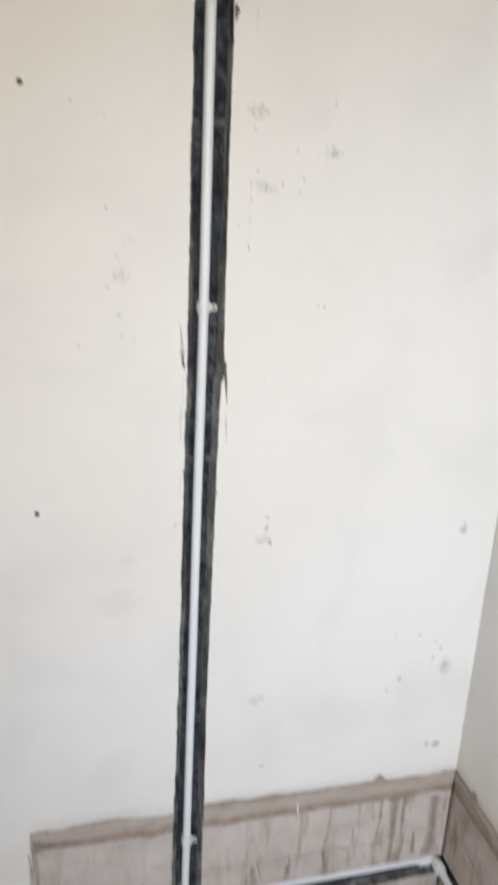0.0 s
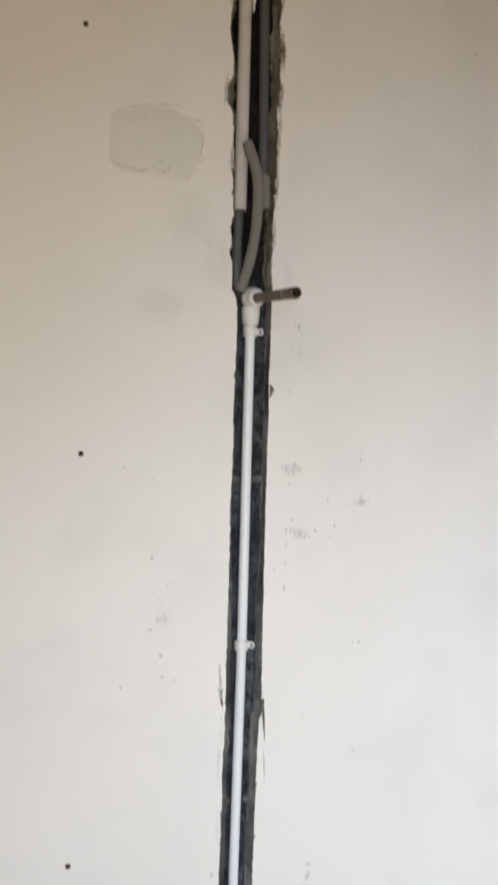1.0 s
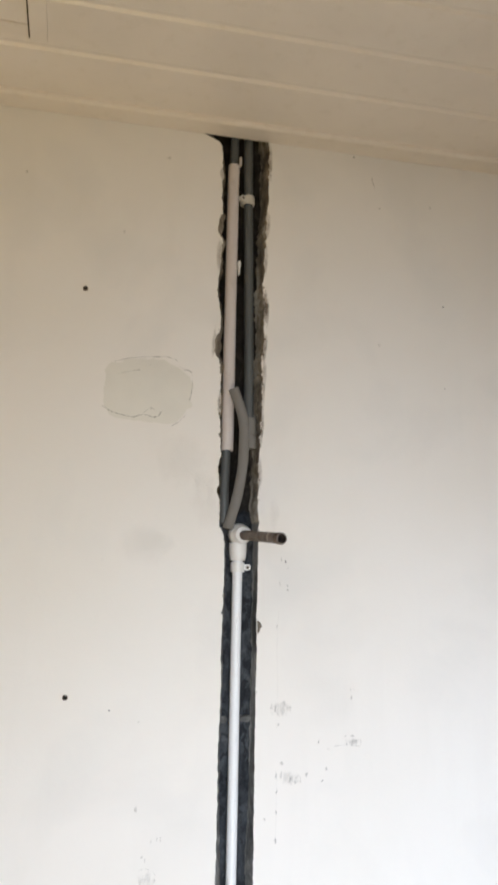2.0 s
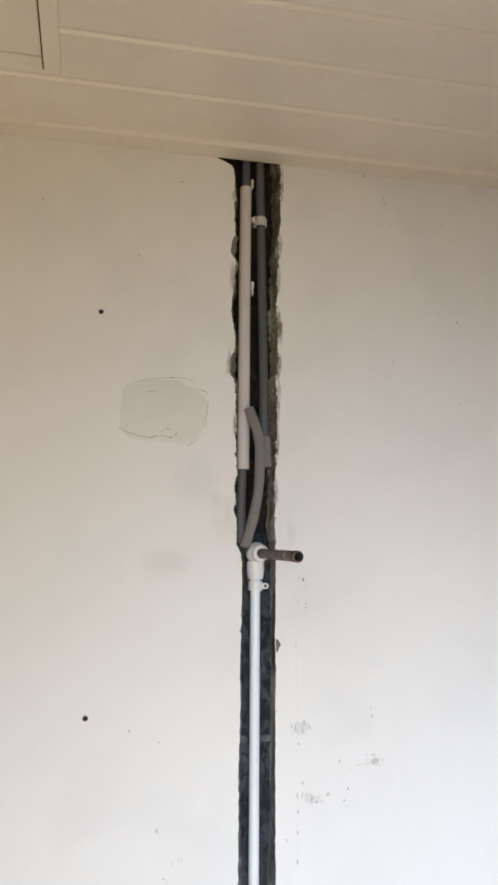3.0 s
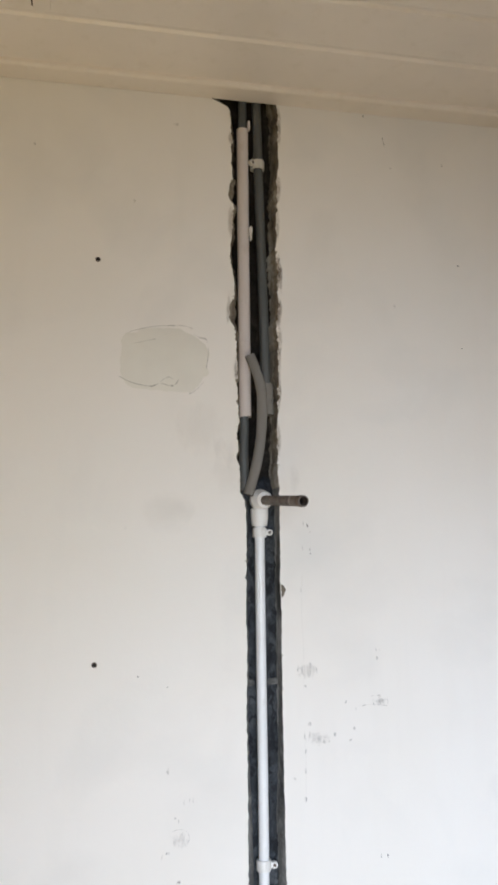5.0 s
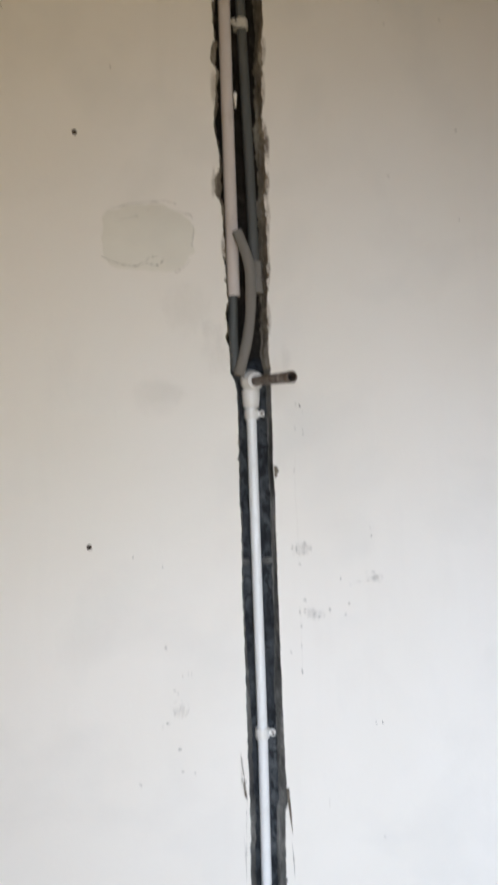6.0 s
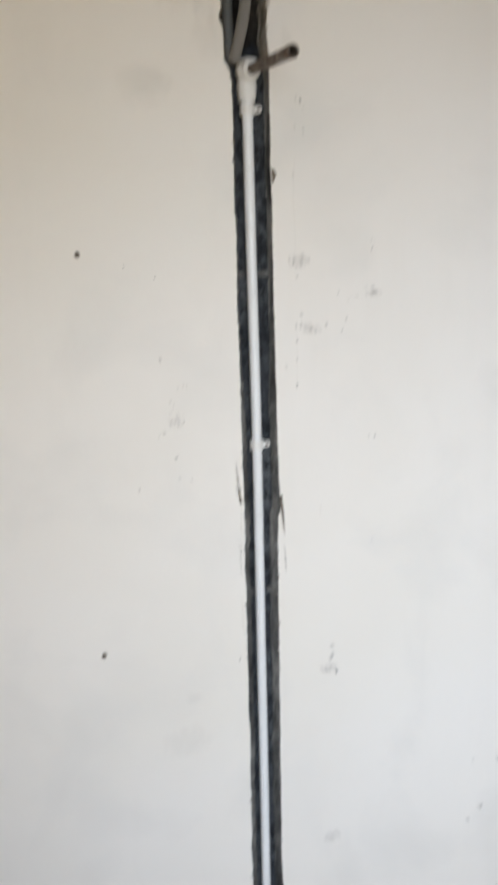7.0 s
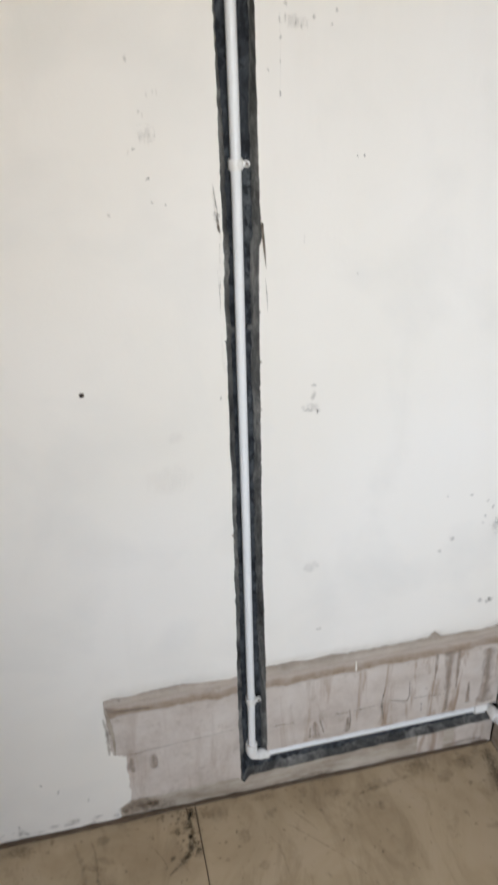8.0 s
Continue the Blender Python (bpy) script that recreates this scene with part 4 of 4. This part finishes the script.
for _ in range(34):
    scuff(rnd.uniform(-0.6, -0.2), rnd.uniform(0.006, 0.035), rnd.uniform(0.01, 0.05), rnd.uniform(0.008, 0.03), EARTH, 0, 0.0026)

# torn edge at the end of the bare band, and the trowel line across it
L = -0.0018
ribbon("torn_paint", [(-0.2950, L, 0.325), (-0.2900, L, 0.285), (-0.2865, L, 0.24), (-0.2880, L, 0.195)], (0.004, 0.009, 0.006, 0.002), LINE, wall_north)
ribbon("scratch", [(-0.275, 0.0006, 0.186), (-0.22, 0.0006, 0.190), (-0.16, 0.0006, 0.194), (-0.10, 0.0006, 0.197), (-0.045, 0.0006, 0.200)], (0.003, 0.0045, 0.0025, 0.003, 0.0015), SCRATCH, wall_north)
for x in np.linspace(-0.27, -0.19, 9):
    scuff(x, 0.03 + 0.02 * rag(x, 61, 30), 0.03, 0.05, EARTH, 0, 0.001)
L = 0.0008
for line, wide in (
    ([(0.2777, L, 0.2313), (0.2729, L, 0.1853), (0.2785, L, 0.1427)], (0.005, 0.009, 0.006)),
    ([(0.1688, L, 0.1851), (0.2047, L, 0.1828), (0.2632, L, 0.1878)], (0.005, 0.003, 0.006)),
    ([(0.2020, L, 0.1900), (0.2035, L, 0.160), (0.2017, L, 0.1320)], (0.006, 0.009, 0.005)),
    ([(0.3334, L, 0.2351), (0.3336, L, 0.1914), (0.3240, L, 0.1829), (0.2881, L, 0.1945)], (0.003, 0.007, 0.007, 0.003)),
    ([(0.0358, L, 0.1848), (0.0600, L, 0.186), (0.0815, L, 0.1839)], (0.004, 0.0055, 0.004)),
    ([(0.1169, L, 0.1646), (0.1150, L, 0.148), (0.1144, L, 0.1278)], (0.003, 0.006, 0.008)),
    ([(0.1359, L, 0.1779), (0.1447, L, 0.1381)], (0.006, 0.008)),
    ([(0.3454, L, 0.1868), (0.3685, L, 0.1845), (0.4150, L, 0.1813)], (0.003, 0.0055, 0.003)),
    ([(0.3640, L, 0.1686), (0.3646, L, 0.1459)], (0.004, 0.006)),
):
    ribbon("crack", line, wide, SCRATCH, wall_north)
STAIN = scuff_material("brown_stain", (0.22, 0.15, 0.10), 0.12, 0.55, 0.6, 60)
FRINGE = scuff_material("brown_dust", (0.26, 0.20, 0.14), 0.18, 0.5, 0.5, 120)
for line, wide in (
    ([(0.4188, L, 0.300), (0.4218, L, 0.2127), (0.4236, L, 0.1300)], (0.026, 0.016, 0.012)),
    ([(0.4400, L, 0.300), (0.4410, L, 0.24), (0.4420, L, 0.1900)], (0.012, 0.010, 0.003)),
    ([(0.4717, L, 0.200), (0.4725, L, 0.17), (0.4732, L, 0.1398)], (0.004, 0.012, 0.012)),
    ([(0.1250, L, 0.175), (0.1260, L, 0.15), (0.1280, L, 0.1250)], (0.008, 0.020, 0.026)),
    ([(0.1990, L, 0.170), (0.1980, L, 0.15), (0.1970, L, 0.1250)], (0.006, 0.014, 0.018)),
    ([(0.5100, L, 0.290), (0.5120, L, 0.22), (0.5140, L, 0.1300)], (0.030, 0.026, 0.040)),
    ([(0.3900, L, 0.300), (0.3910, L, 0.27), (0.3900, L, 0.2300)], (0.008, 0.010, 0.002)),
    ([(-0.2146, L, 0.175), (-0.2150, L, 0.15), (-0.2130, L, 0.1350)], (0.012, 0.022, 0.010)),
    ([(-0.2590, L, 0.175), (-0.2600, L, 0.15), (-0.2570, L, 0.1350)], (0.012, 0.018, 0.008)),
    ([(-0.2900, -0.002, 0.026), (-0.2500, -0.002, 0.036), (-0.2150, -0.002, 0.034)], (0.020, 0.045, 0.020)),
    ([(0.0850, L, 0.010), (0.1294, L, 0.014), (0.1700, L, 0.012)], (0.006, 0.018, 0.006)),
    ([(0.4300, L, 0.014), (0.4788, L, 0.018), (0.5200, L, 0.016)], (0.006, 0.014, 0.010)),
    ([(-0.3010, -0.002, 0.300), (-0.2960, -0.002, 0.255), (-0.2990, -0.002, 0.200)], (0.004, 0.012, 0.004)),
    ([(-0.2960, L, 0.318), (-0.2600, L, 0.310), (-0.2100, L, 0.306)], (0.018, 0.014, 0.008)),
):
    ribbon("stain", line, wide, STAIN, wall_north)
ribbon("paint_chip", [(0.2108, 0.0002, 0.3247), (0.2112, 0.0002, 0.310), (0.2118, 0.0002, 0.2971)], (0.002, 0.004, 0.003), FILLER, wall_north)
# flakes lifted along the other edge of the chase
for line, wide, stuff in (
    ([(-0.0342, -0.0022, 1.2720), (-0.0329, -0.0022, 1.2570), (-0.0300, -0.0022, 1.2403)], (0.002, 0.005, 0.003), SCRATCH),
    ([(-0.0301, -0.0022, 1.2372), (-0.0297, -0.0022, 1.2177), (-0.0275, -0.0022, 1.2059)], (0.001, 0.004, 0.002), CHIP),
    ([(-0.0334, -0.0022, 1.1502), (-0.0323, -0.0022, 1.1202), (-0.0319, -0.0022, 1.0939)], (0.0008, 0.0016, 0.0006), SCRATCH),
    ([(-0.0321, -0.0022, 1.0535), (-0.0317, -0.0022, 1.0070), (-0.0299, -0.0022, 0.9877)], (0.002, 0.006, 0.002), GREYRUB),
):
    ribbon("torn_paint", line, wide, stuff, wall_north)
# brown fringe of dust on the paint along the hacked edge
rnd = random.Random(23)
for _ in range(26):
    z, w = rnd.uniform(1.86, 2.47), rnd.uniform(0.007, 0.014)
    x = chase_right(z) + w * 0.2 if rnd.random() < 0.75 else chase_left(z) - w * 0.2
    scuff(x, z, w, rnd.uniform(0.03, 0.08), FRINGE, rnd.uniform(-5, 5), 0.0016)
# dabs of grey mortar across the chase, and crumbs on its edges
for z, y in ((1.553, 0.0165), (1.052, 0.0165)):
    bm = bmesh.new()
    box(bm, 0.012, 0.029, y - 0.003, y + 0.006, z - 0.005, z + 0.004, 0.002)
    box(bm, -0.021, -0.007, y - 0.003, y + 0.006, z - 0.006, z + 0.003, 0.002)
    dab = part("mortar_dab", bm, CUT, wall_north, "grey mortar dab across the chase")
rnd = random.Random(11)
for k in range(70):
    z = rnd.choice((rnd.uniform(0.15, 1.8), rnd.uniform(1.82, 2.48)))
    side = rnd.random() < 0.5
    x = chase_left(z) - rnd.uniform(-0.001, 0.0015) if side else chase_right(z) + rnd.uniform(-0.001, 0.0015)
    bm = bmesh.new()
    bmesh.ops.create_icosphere(bm, subdivisions=1, radius=rnd.uniform(0.0012, 0.0028), matrix=Matrix.Translation((x, 0.0008, z)) @ Matrix.Diagonal((0.8, 0.5, rnd.uniform(0.8, 1.8), 1)))
    for v in bm.verts:
        v.co += Vector((rnd.uniform(-1, 1), rnd.uniform(-1, 1), rnd.uniform(-1, 1))) * 0.0005
    part("crumb", bm, CHIP if z > 1.82 or rnd.random() < 0.4 else CUT, wall_north, smooth=False)

ribbon("torn_paint", [(0.0335, -0.0016, 1.697), (0.0362, -0.0016, 1.689), (0.0340, -0.0016, 1.678)], (0.002, 0.007, 0.002), CHIP, wall_north)
